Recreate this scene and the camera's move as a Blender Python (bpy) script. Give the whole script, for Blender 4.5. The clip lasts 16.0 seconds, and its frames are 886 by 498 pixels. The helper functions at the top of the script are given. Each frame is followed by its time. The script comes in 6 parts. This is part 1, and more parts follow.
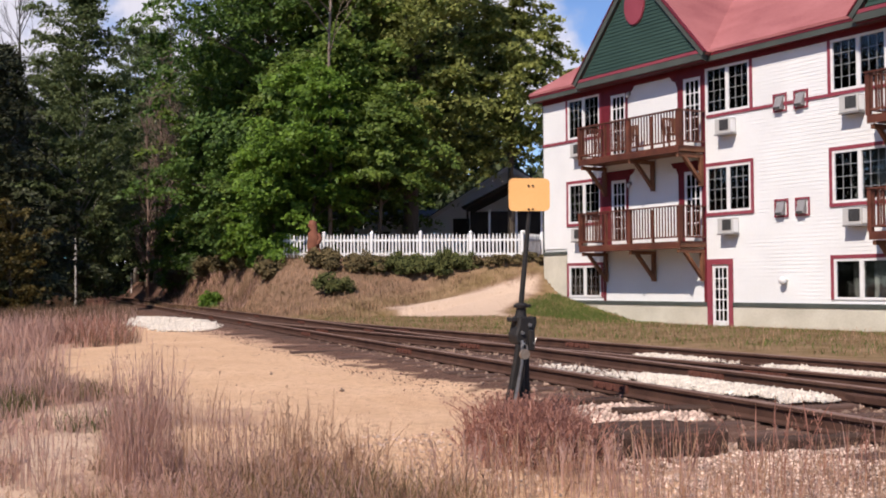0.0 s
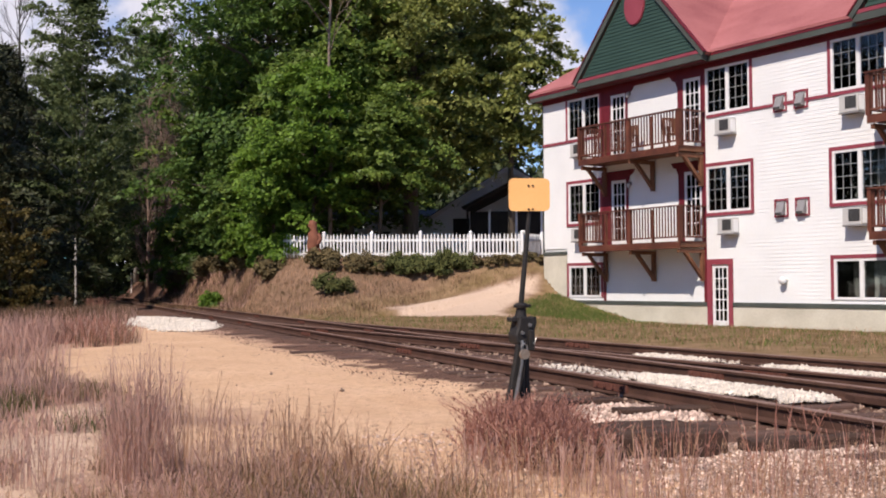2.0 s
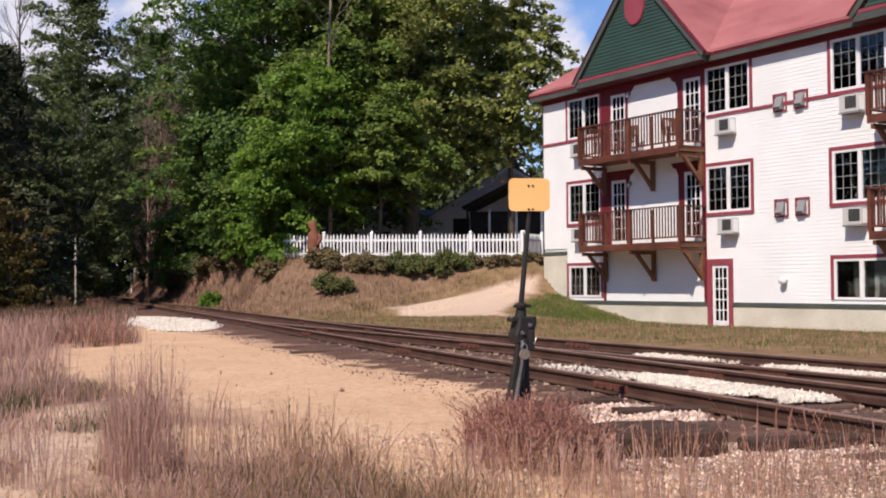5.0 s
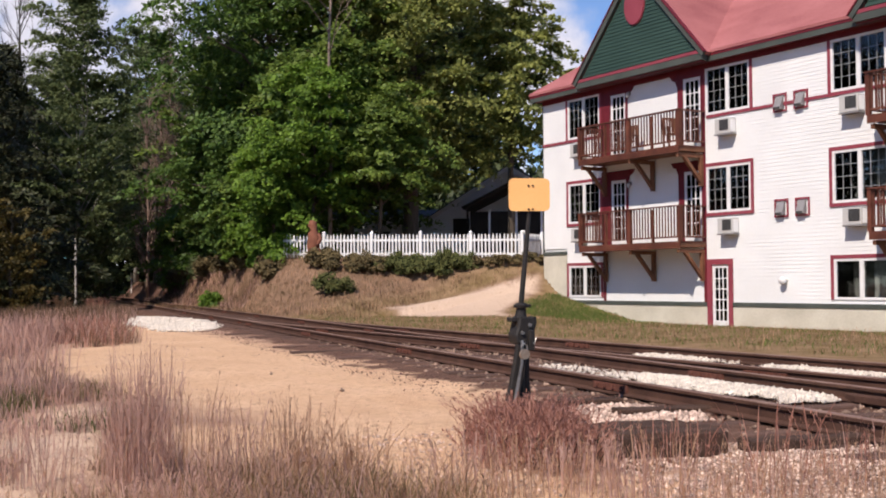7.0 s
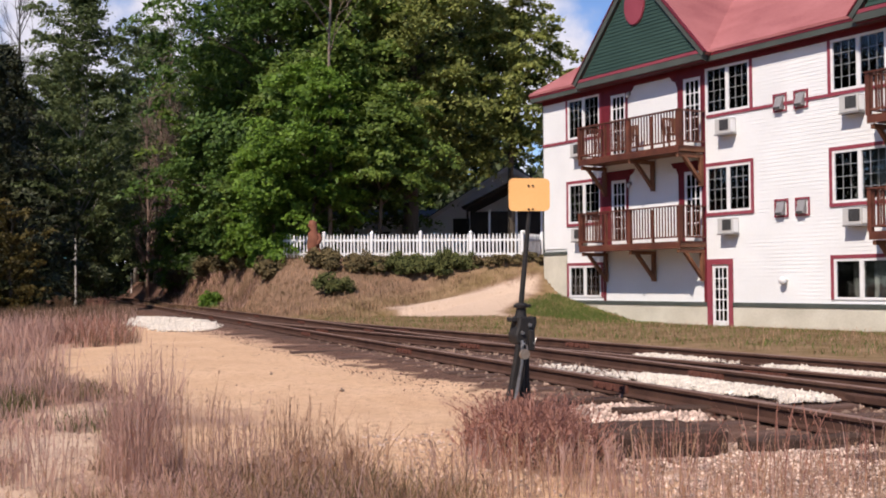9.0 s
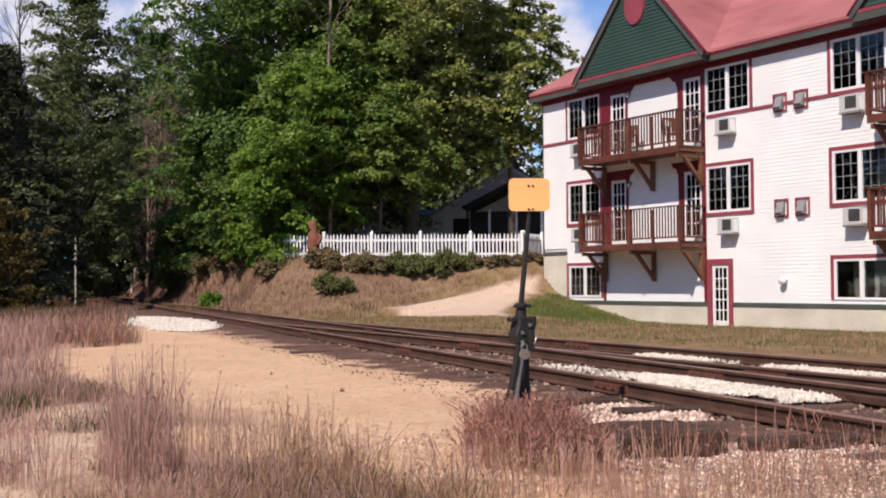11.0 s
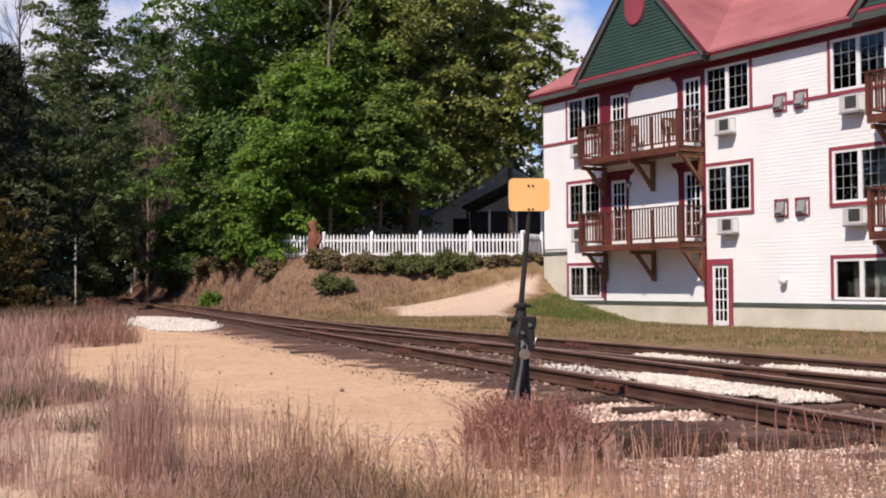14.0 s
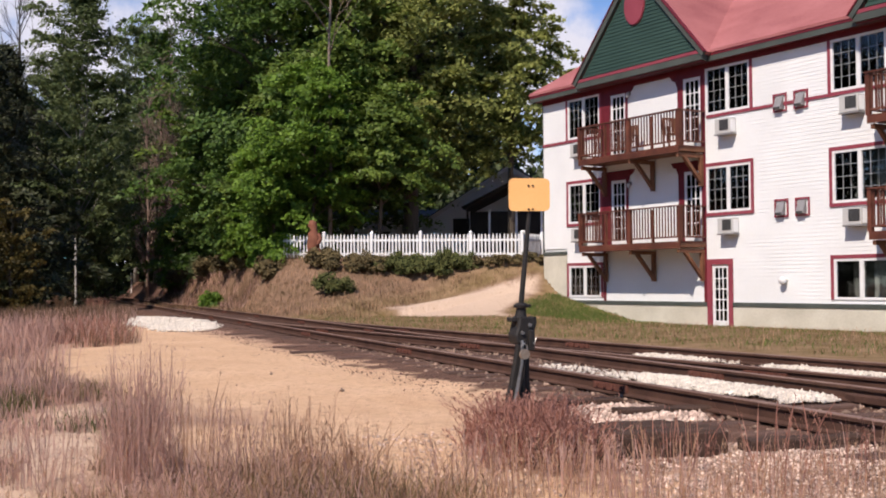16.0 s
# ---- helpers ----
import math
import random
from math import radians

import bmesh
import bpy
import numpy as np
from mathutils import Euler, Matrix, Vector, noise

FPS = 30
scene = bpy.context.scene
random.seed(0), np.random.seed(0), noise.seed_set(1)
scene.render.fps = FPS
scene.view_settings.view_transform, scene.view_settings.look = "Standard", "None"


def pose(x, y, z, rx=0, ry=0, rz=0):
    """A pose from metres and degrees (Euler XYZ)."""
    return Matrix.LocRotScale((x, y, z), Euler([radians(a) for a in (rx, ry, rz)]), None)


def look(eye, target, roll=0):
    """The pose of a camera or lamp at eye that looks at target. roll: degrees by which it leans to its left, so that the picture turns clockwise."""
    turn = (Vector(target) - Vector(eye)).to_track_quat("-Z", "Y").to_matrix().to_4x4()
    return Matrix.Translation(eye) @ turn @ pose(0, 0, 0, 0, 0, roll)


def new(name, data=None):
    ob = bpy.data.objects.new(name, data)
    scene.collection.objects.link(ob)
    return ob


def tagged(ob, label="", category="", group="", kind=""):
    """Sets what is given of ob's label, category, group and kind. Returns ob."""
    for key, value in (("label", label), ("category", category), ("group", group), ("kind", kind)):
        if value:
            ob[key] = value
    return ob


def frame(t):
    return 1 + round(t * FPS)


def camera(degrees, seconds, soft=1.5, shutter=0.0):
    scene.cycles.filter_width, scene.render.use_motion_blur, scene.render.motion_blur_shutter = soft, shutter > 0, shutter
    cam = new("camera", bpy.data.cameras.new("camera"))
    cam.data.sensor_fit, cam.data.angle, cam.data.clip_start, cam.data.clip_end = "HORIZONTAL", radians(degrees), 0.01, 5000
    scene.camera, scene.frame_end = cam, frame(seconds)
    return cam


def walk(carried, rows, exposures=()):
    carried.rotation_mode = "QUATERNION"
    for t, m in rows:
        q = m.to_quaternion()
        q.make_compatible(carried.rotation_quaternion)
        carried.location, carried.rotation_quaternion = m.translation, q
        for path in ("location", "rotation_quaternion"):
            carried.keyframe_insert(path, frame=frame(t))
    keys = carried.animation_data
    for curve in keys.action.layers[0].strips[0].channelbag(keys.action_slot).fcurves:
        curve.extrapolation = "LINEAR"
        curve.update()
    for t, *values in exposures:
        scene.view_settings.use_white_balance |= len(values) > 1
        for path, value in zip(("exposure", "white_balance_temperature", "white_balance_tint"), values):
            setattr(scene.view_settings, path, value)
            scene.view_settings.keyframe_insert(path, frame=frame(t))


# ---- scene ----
# ------------------------------------------------------------------ camera
cam = camera(42.8, 16.0, soft=1.9)
EYE = (0.0, 0.0, 1.0)
HOLD = look(EYE, (0.0, 10.0, 1.0 + 10.0 * math.tan(radians(1.76))), -0.38)
walk(cam, [(0.0, HOLD), (16.0, HOLD)], exposures=[(0.0, 0.24, 6800, 18), (16.0, 0.24, 6800, 18)])

# ------------------------------------------------------------------ light
SUN_SIDE = Vector((-0.50, -0.866, 0.0)).normalized()
SUN_UP = radians(47)
world = bpy.data.worlds.new("sky")
scene.world = world
world.use_nodes = True
wn, wl = world.node_tree.nodes, world.node_tree.links
wn.clear()
sky = wn.new("ShaderNodeTexSky")
sky.sky_type, sky.sun_disc = "NISHITA", False
sky.sun_elevation = SUN_UP
sky.air_density, sky.dust_density, sky.ozone_density, sky.altitude = 1.0, 0.0, 8.0, 1200
sky.sun_rotation = math.atan2(SUN_SIDE.x, SUN_SIDE.y)
w_bg = wn.new("ShaderNodeBackground")
w_bg.inputs["Strength"].default_value = 0.125
w_out = wn.new("ShaderNodeOutputWorld")
wl.new(sky.outputs["Color"], w_bg.inputs["Color"])
wl.new(w_bg.outputs["Background"], w_out.inputs["Surface"])

sun = new("sun", bpy.data.lights.new("sun", "SUN"))
sun.data.energy, sun.data.angle, sun.data.color = 4.7, radians(0.53), (1.0, 0.94, 0.84)
sun_from = SUN_SIDE * math.cos(SUN_UP) + Vector((0, 0, math.sin(SUN_UP)))
sun.matrix_world = look(tuple(sun_from * 60), (0, 0, 0))


# ------------------------------------------------------------------ materials
def material(name, rough=0.8, metal=0.0):
    m = bpy.data.materials.new(name)
    m.use_nodes = True
    b = m.node_tree.nodes["Principled BSDF"]
    b.inputs["Roughness"].default_value, b.inputs["Metallic"].default_value = rough, metal
    return m, m.node_tree.nodes, m.node_tree.links, b


def noisy(name, low, high, scale=8.0, fine=60.0, rough=0.8, bump=0.3, depth=0.01, metal=0.0, per="", spread=0.25, stretch=(1, 1, 1), spec=0.3):
    """A surface with stains at one scale and grain at another; per: '', 'object' or 'island' for piece-to-piece variation."""
    m, n, l, b = material(name, rough, metal)
    b.inputs["Specular IOR Level"].default_value = spec
    co = n.new("ShaderNodeTexCoord")
    mp = n.new("ShaderNodeMapping")
    mp.inputs["Scale"].default_value = stretch
    l.new(co.outputs["Object"], mp.inputs["Vector"])
    big, small = n.new("ShaderNodeTexNoise"), n.new("ShaderNodeTexNoise")
    big.inputs["Scale"].default_value, big.inputs["Detail"].default_value = scale, 5
    small.inputs["Scale"].default_value, small.inputs["Detail"].default_value = fine, 4
    for t in (big, small):
        l.new(mp.outputs["Vector"], t.inputs["Vector"])
    add = n.new("ShaderNodeMath")
    add.operation = "MULTIPLY_ADD"
    l.new(small.outputs["Fac"], add.inputs[0])
    add.inputs[1].default_value = 0.5
    l.new(big.outputs["Fac"], add.inputs[2])
    ramp = n.new("ShaderNodeMapRange")
    ramp.inputs["From Min"].default_value, ramp.inputs["From Max"].default_value = 0.5, 1.0
    l.new(add.outputs[0], ramp.inputs["Value"])
    mix = n.new("ShaderNodeMix")
    mix.data_type = "RGBA"
    mix.inputs[6].default_value, mix.inputs[7].default_value = (*low, 1), (*high, 1)
    l.new(ramp.outputs["Result"], mix.inputs[0])
    out = mix.outputs[2]
    if per:
        src = n.new("ShaderNodeObjectInfo" if per == "object" else "ShaderNodeNewGeometry")
        rnd = src.outputs["Random" if per == "object" else "Random Per Island"]
        hsv = n.new("ShaderNodeHueSaturation")
        mr = n.new("ShaderNodeMapRange")
        mr.inputs["To Min"].default_value, mr.inputs["To Max"].default_value = 1 - spread, 1 + spread
        l.new(rnd, mr.inputs["Value"])
        l.new(mr.outputs["Result"], hsv.inputs["Value"])
        l.new(out, hsv.inputs["Color"])
        out = hsv.outputs["Color"]
    l.new(out, b.inputs["Base Color"])
    if bump:
        bp = n.new("ShaderNodeBump")
        bp.inputs["Strength"].default_value, bp.inputs["Distance"].default_value = bump, depth
        l.new(small.outputs["Fac"], bp.inputs["Height"])
        l.new(bp.outputs["Normal"], b.inputs["Normal"])
    return m


def leafy(name, dark, light, glow=0.35, rough=0.55):
    """Leaves and blades: colour from blade to blade, light passing through."""
    m, n, l, b = material(name, rough)
    b.inputs["Specular IOR Level"].default_value = 0.25
    geo = n.new("ShaderNodeNewGeometry")
    co = n.new("ShaderNodeTexCoord")
    noi = n.new("ShaderNodeTexNoise")
    noi.inputs["Scale"].default_value = 0.45
    l.new(co.outputs["Object"], noi.inputs["Vector"])
    add = n.new("ShaderNodeMath")
    add.operation = "MULTIPLY_ADD"
    l.new(geo.outputs["Random Per Island"], add.inputs[0])
    add.inputs[1].default_value = 0.65
    l.new(noi.outputs["Fac"], add.inputs[2])
    mr = n.new("ShaderNodeMapRange")
    mr.inputs["From Min"].default_value, mr.inputs["From Max"].default_value = 0.35, 1.25
    l.new(add.outputs[0], mr.inputs["Value"])
    mix = n.new("ShaderNodeMix")
    mix.data_type = "RGBA"
    mix.inputs[6].default_value, mix.inputs[7].default_value = (*dark, 1), (*light, 1)
    l.new(mr.outputs["Result"], mix.inputs[0])
    l.new(mix.outputs[2], b.inputs["Base Color"])
    if glow:
        tr = n.new("ShaderNodeBsdfTranslucent")
        sh = n.new("ShaderNodeMixShader")
        sh.inputs[0].default_value = glow
        l.new(mix.outputs[2], tr.inputs["Color"])
        l.new(b.outputs[0], sh.inputs[1])
        l.new(tr.outputs[0], sh.inputs[2])
        l.new(sh.outputs[0], n["Material Output"].inputs["Surface"])
    return m


M = {}
M["siding"] = noisy("white_siding", (0.69, 0.695, 0.68), (0.77, 0.775, 0.76), 0.7, 25, 0.55, 0.1, 0.003)
M["wall_core"] = noisy("sheathing", (0.5, 0.5, 0.48), (0.6, 0.6, 0.58), 1, 25)
M["green_siding"] = noisy("dark_green_siding", (0.020, 0.046, 0.036), (0.030, 0.064, 0.050), 1.0, 25, 0.6, 0.1, 0.003)
M["fascia_green"] = noisy("grey_green_paint", (0.05, 0.058, 0.05), (0.08, 0.09, 0.078), 1.5, 30, 0.55, 0.1, 0.003)
M["red_trim"] = noisy("red_trim_paint", (0.21, 0.038, 0.055), (0.28, 0.058, 0.075), 2, 40, 0.5, 0.1, 0.003)
M["dark_red"] = noisy("dark_red_paint", (0.105, 0.011, 0.017), (0.155, 0.018, 0.026), 2, 40, 0.5, 0.1, 0.003)
M["roof"] = noisy("red_roof_shingle", (0.245, 0.078, 0.078), (0.40, 0.15, 0.147), 0.5, 14, 0.9, 0.6, 0.02, stretch=(1, 1, 3))
M["concrete"] = noisy("foundation_concrete", (0.42, 0.39, 0.31), (0.6, 0.57, 0.47), 0.9, 30, 0.9, 0.3, 0.006)
M["white_paint"] = noisy("white_paint", (0.66, 0.66, 0.65), (0.74, 0.74, 0.73), 3, 40, 0.45, 0.05, 0.002)
M["deck_wood"] = noisy("stained_deck_wood", (0.062, 0.02, 0.013), (0.15, 0.05, 0.03), 2, 50, 0.6, 0.3, 0.004, per="object", spread=0.18)
M["deck_frame"] = noisy("stained_frame_wood", (0.10, 0.043, 0.024), (0.21, 0.09, 0.048), 2, 50, 0.65, 0.3, 0.004)
M["ac_grey"] = noisy("beige_grey_casing", (0.42, 0.41, 0.39), (0.5, 0.49, 0.47), 3, 60, 0.5, 0.1, 0.002)
# grey sheet metal, toned down to carry the shading of the vent hoods
M["vent_grey"] = noisy("shaded_grey_metal", (0.17, 0.165, 0.165), (0.27, 0.26, 0.26), 3, 60, 0.5, 0.1, 0.002)
M["grille"] = noisy("dark_grille", (0.03, 0.03, 0.03), (0.06, 0.06, 0.06), 6, 120, 0.5, 0.4, 0.004)
M["curtain"] = noisy("curtain_cloth", (0.30, 0.29, 0.27), (0.45, 0.44, 0.42), 2, 30, 0.9, 0.2)
# inner walls and floors: the dimness of the rooms is put into this colour
M["room"] = noisy("dim_room", (0.13, 0.125, 0.115), (0.19, 0.18, 0.165), 2, 20, 0.9, 0.0)
M["steel"] = noisy("rusted_rail_steel", (0.055, 0.026, 0.018), (0.12, 0.062, 0.043), 3, 70, 0.75, 0.5, 0.003, metal=0.25)
M["rust"] = noisy("bright_rust", (0.085, 0.032, 0.022), (0.16, 0.06, 0.04), 6, 60, 0.85, 0.5, 0.003)
M["lit_railhead"] = noisy("worn_lit_railhead", (0.15, 0.085, 0.062), (0.29, 0.185, 0.145), 2, 60, 0.6, 0.2, 0.002, metal=0.3)
M["tie"] = noisy("weathered_tie_wood", (0.058, 0.031, 0.023), (0.155, 0.09, 0.067), 2.5, 40, 0.95, 0.8, 0.012, per="object", spread=0.3, stretch=(1, 6, 1))
M["dark_timber"] = noisy("dark_brown_timber", (0.034, 0.019, 0.013), (0.10, 0.056, 0.039), 2.5, 40, 0.95, 0.8, 0.012, stretch=(1, 6, 1))
M["iron"] = noisy("black_iron", (0.010, 0.009, 0.009), (0.032, 0.028, 0.025), 8, 90, 0.62, 0.4, 0.003, metal=0.2)
M["worn_iron"] = noisy("worn_iron_lever", (0.12, 0.11, 0.10), (0.34, 0.32, 0.3), 10, 90, 0.4, 0.3, 0.002, metal=0.7)
M["brass"] = noisy("padlock_brass", (0.30, 0.22, 0.16), (0.5, 0.4, 0.3), 20, 150, 0.4, 0.2, 0.001, metal=0.7)
M["yellow"] = noisy("orange_yellow_reflector", (0.78, 0.41, 0.14), (0.84, 0.46, 0.17), 4, 60, 0.5, 0.05, 0.001)
M["white_stone"] = noisy("white_limestone", (0.50, 0.435, 0.36), (0.70, 0.625, 0.53), 6, 40, 0.95, 0.4, 0.01, per="island", spread=0.22)
M["tan_stone"] = noisy("tan_gravel", (0.40, 0.28, 0.22), (0.66, 0.50, 0.40), 6, 40, 0.95, 0.4, 0.01, per="island", spread=0.6)
M["track_stone"] = noisy("brown_track_gravel", (0.15, 0.095, 0.07), (0.33, 0.225, 0.165), 6, 40, 0.95, 0.4, 0.01, per="island", spread=0.5)
M["bark"] = noisy("grey_bark", (0.07, 0.055, 0.042), (0.16, 0.13, 0.10), 2, 30, 0.95, 0.9, 0.03, stretch=(3, 3, 0.6))
M["grey_bark"] = noisy("dead_grey_bark", (0.15, 0.115, 0.09), (0.28, 0.22, 0.175), 2, 25, 0.95, 0.7, 0.02, stretch=(3, 3, 0.6))
# bark darkened in colour to give the backlit look of branches against sky
M["backlit_bark"] = noisy("backlit_twig_bark", (0.02, 0.016, 0.014), (0.045, 0.036, 0.03), 2, 25, 0.95, 0.6, 0.02)
M["twig"] = noisy("brown_twig_bark", (0.14, 0.092, 0.07), (0.25, 0.175, 0.135), 2, 25, 0.95, 0.6, 0.02)
M["pale_bark"] = noisy("pale_birch_bark", (0.26, 0.24, 0.21), (0.45, 0.42, 0.38), 2, 20, 0.9, 0.6, 0.02)
M["stump"] = noisy("red_brown_carved_wood", (0.14, 0.05, 0.03), (0.22, 0.085, 0.05), 4, 40, 0.85, 0.7, 0.02)
M["maple"] = leafy("maple_leaf", (0.030, 0.066, 0.010), (0.21, 0.29, 0.055), 0.42)
M["warm_maple"] = leafy("warm_maple_leaf", (0.045, 0.076, 0.016), (0.40, 0.42, 0.12), 0.48)
M["deep_maple"] = leafy("deep_maple_leaf", (0.020, 0.052, 0.012), (0.14, 0.23, 0.045), 0.38)
M["bright_leaf"] = leafy("bright_leaf", (0.035, 0.085, 0.010), (0.19, 0.31, 0.04), 0.42)
M["grey_leaf"] = leafy("grey_green_leaf", (0.036, 0.060, 0.022), (0.185, 0.225, 0.09), 0.45)
M["pine"] = leafy("pine_needle", (0.015, 0.019, 0.008), (0.052, 0.058, 0.022), 0.0)
M["autumn"] = leafy("turning_leaf", (0.04, 0.035, 0.01), (0.13, 0.095, 0.025))
M["dull_shrub"] = leafy("dull_brown_green_shrub", (0.06, 0.05, 0.022), (0.19, 0.14, 0.065), 0.15, 0.9)
# leaf colour darkened for the shade under and behind the canopy
M["shaded_woods"] = leafy("shaded_woods_leaf", (0.010, 0.018, 0.007), (0.05, 0.07, 0.022), 0.15)
M["juniper"] = leafy("juniper_green", (0.038, 0.05, 0.016), (0.135, 0.14, 0.046), 0.15, 0.95)
M["straw"] = leafy("dry_straw_grass", (0.26, 0.14, 0.085), (0.60, 0.38, 0.245), 0.4, 0.7)
M["pink_straw"] = leafy("pinkish_dry_grass", (0.33, 0.19, 0.15), (0.63, 0.41, 0.33), 0.42, 0.7)
M["red_weed"] = leafy("rust_red_weed", (0.25, 0.105, 0.075), (0.55, 0.29, 0.215), 0.42, 0.8)
M["brown_brush"] = leafy("brown_brush", (0.085, 0.048, 0.03), (0.20, 0.125, 0.075), 0.2, 0.8)
M["lawn"] = leafy("short_grass", (0.10, 0.075, 0.03), (0.29, 0.19, 0.10), 0.2, 0.7)
M["muntin"] = noisy("grey_white_muntin", (0.30, 0.31, 0.31), (0.40, 0.41, 0.41), 3, 40, 0.5, 0.0)
M["green_grass"] = leafy("green_grass", (0.05, 0.085, 0.016), (0.16, 0.20, 0.045), 0.2, 0.7)
M["clod"] = noisy("dark_earth_clod", (0.085, 0.043, 0.032), (0.16, 0.088, 0.064), 6, 40, 0.95, 0.4, 0.01, per="island", spread=0.4)
M["house_wall"] = noisy("pale_house_siding", (0.80, 0.81, 0.83), (0.86, 0.87, 0.89), 1, 20, 0.7, 0.1)
M["house_roof"] = noisy("grey_house_roof", (0.06, 0.06, 0.065), (0.1, 0.1, 0.105), 1, 20, 0.9, 0.3)
M["dark_wood"] = noisy("dark_porch_wood", (0.02, 0.018, 0.016), (0.04, 0.035, 0.03), 2, 30, 0.8, 0.2)
M["sign_blue"] = noisy("teal_sign", (0.04, 0.14, 0.15), (0.06, 0.18, 0.19), 4, 30, 0.5, 0.0)


def glass_material():
    m, n, l, b = material("window_glass", 0.03)
    b.inputs["Base Color"].default_value = (0.03, 0.035, 0.04, 1)
    b.inputs["Specular IOR Level"].default_value = 0.6
    noi = n.new("ShaderNodeTexNoise")
    noi.inputs["Scale"].default_value = 1.5
    bp = n.new("ShaderNodeBump")
    bp.inputs["Strength"].default_value, bp.inputs["Distance"].default_value = 0.15, 0.01
    l.new(noi.outputs["Fac"], bp.inputs["Height"])
    l.new(bp.outputs["Normal"], b.inputs["Normal"])
    tr = n.new("ShaderNodeBsdfTransparent")
    tr.inputs["Color"].default_value = (0.72, 0.76, 0.76, 1)
    gl = n.new("ShaderNodeBsdfGlossy")
    gl.inputs["Roughness"].default_value = 0.02
    fr = n.new("ShaderNodeFresnel")
    fr.inputs["IOR"].default_value = 1.6
    sh = n.new("ShaderNodeMixShader")
    l.new(bp.outputs["Normal"], gl.inputs["Normal"])
    l.new(fr.outputs["Fac"], sh.inputs[0])
    l.new(tr.outputs[0], sh.inputs[1])
    l.new(gl.outputs[0], sh.inputs[2])
    l.new(sh.outputs[0], n["Material Output"].inputs["Surface"])
    return m


M["glass"] = glass_material()


# ------------------------------------------------------------------ mesh helpers
class Geo:
    """Collects boxes, tubes and prisms for one mesh."""

    def __init__(self):
        self.v, self.f = [], []

    def add(self, verts, faces):
        k = len(self.v)
        self.v += [tuple(p) for p in verts]
        self.f += [tuple(i + k for i in q) for q in faces]
        return self

    def box(self, x0, x1, y0, y1, z0, z1):
        v = [(x, y, z) for x in (x0, x1) for y in (y0, y1) for z in (z0, z1)]
        return self.add(v, [(0, 1, 3, 2), (4, 6, 7, 5), (0, 4, 5, 1), (2, 3, 7, 6), (0, 2, 6, 4), (1, 5, 7, 3)])

    def bar(self, a, b, w, h, up=(0, 0, 1)):
        """A square bar from a to b, w wide and h high."""
        a, b = Vector(a), Vector(b)
        d = (b - a).normalized()
        side = d.cross(Vector(up))
        side = (side if side.length > 1e-4 else Vector((1, 0, 0))).normalized()
        top = side.cross(d)
        v = []
        for p in (a, b):
            v += [p + side * sx * w / 2 + top * sz * h / 2 for sx, sz in ((-1, -1), (1, -1), (1, 1), (-1, 1))]
        return self.add(v, [(0, 1, 2, 3), (7, 6, 5, 4), (0, 4, 5, 1), (1, 5, 6, 2), (2, 6, 7, 3), (3, 7, 4, 0)])

    def tube(self, pts, radii, n=8):
        """A round tapered tube along points."""
        k = len(self.v)
        pts = [Vector(p) for p in pts]
        for i, p in enumerate(pts):
            d = (pts[min(i + 1, len(pts) - 1)] - pts[max(i - 1, 0)]).normalized()
            ref = Vector((1, 0, 0)) if abs(d.x) < 0.8 else Vector((0, 1, 0))
            u = d.cross(ref).normalized()
            w = d.cross(u)
            for j in range(n):
                a = 2 * math.pi * j / n
                self.v.append(tuple(p + (u * math.cos(a) + w * math.sin(a)) * radii[i]))
        for i in range(len(pts) - 1):
            for j in range(n):
                a, b = k + i * n + j, k + i * n + (j + 1) % n
                self.f.append((a, b, b + n, a + n))
        self.f.append(tuple(k + j for j in reversed(range(n))))
        self.f.append(tuple(k + (len(pts) - 1) * n + j for j in range(n)))
        return self

    def prism(self, outline, axis, t0, t1):
        """A flat outline given in two coordinates, drawn out along the third axis (0, 1, 2) from t0 to t1."""
        n = len(outline)

        def put(p, t):
            q = list(p)
            q.insert(axis, t)
            return tuple(q)

        v = [put(p, t0) for p in outline] + [put(p, t1) for p in outline]
        f = [tuple(range(n)), tuple(range(2 * n - 1, n - 1, -1))]
        f += [(i, i + n, (i + 1) % n + n, (i + 1) % n) for i in range(n)]
        return self.add(v, f)


def part(name, geo, mat, parent=None, label="", smooth=False, bevel=0.0, m=None):
    """One mesh object, under a thing or a part."""
    me = bpy.data.meshes.new(name)
    me.from_pydata(geo.v, [], geo.f)
    bm = bmesh.new()
    bm.from_mesh(me)
    bmesh.ops.recalc_face_normals(bm, faces=bm.faces)
    if bevel:
        bmesh.ops.bevel(bm, geom=list(bm.edges), offset=bevel, segments=1, affect="EDGES", clamp_overlap=True)
    bm.to_mesh(me)
    bm.free()
    if smooth:
        me.polygons.foreach_set("use_smooth", [True] * len(me.polygons))
    me.materials.append(mat)
    ob = new(name, me)
    ob.parent = parent
    if m is not None:
        ob.matrix_basis = m
    if label:
        ob["label"] = label
    return ob


def share(name, me, parent, m, label=""):
    """One more piece on a mesh that another piece has."""
    ob = new(name, me)
    ob.parent = parent
    ob.matrix_basis = m
    if label:
        ob["label"] = label
    return ob


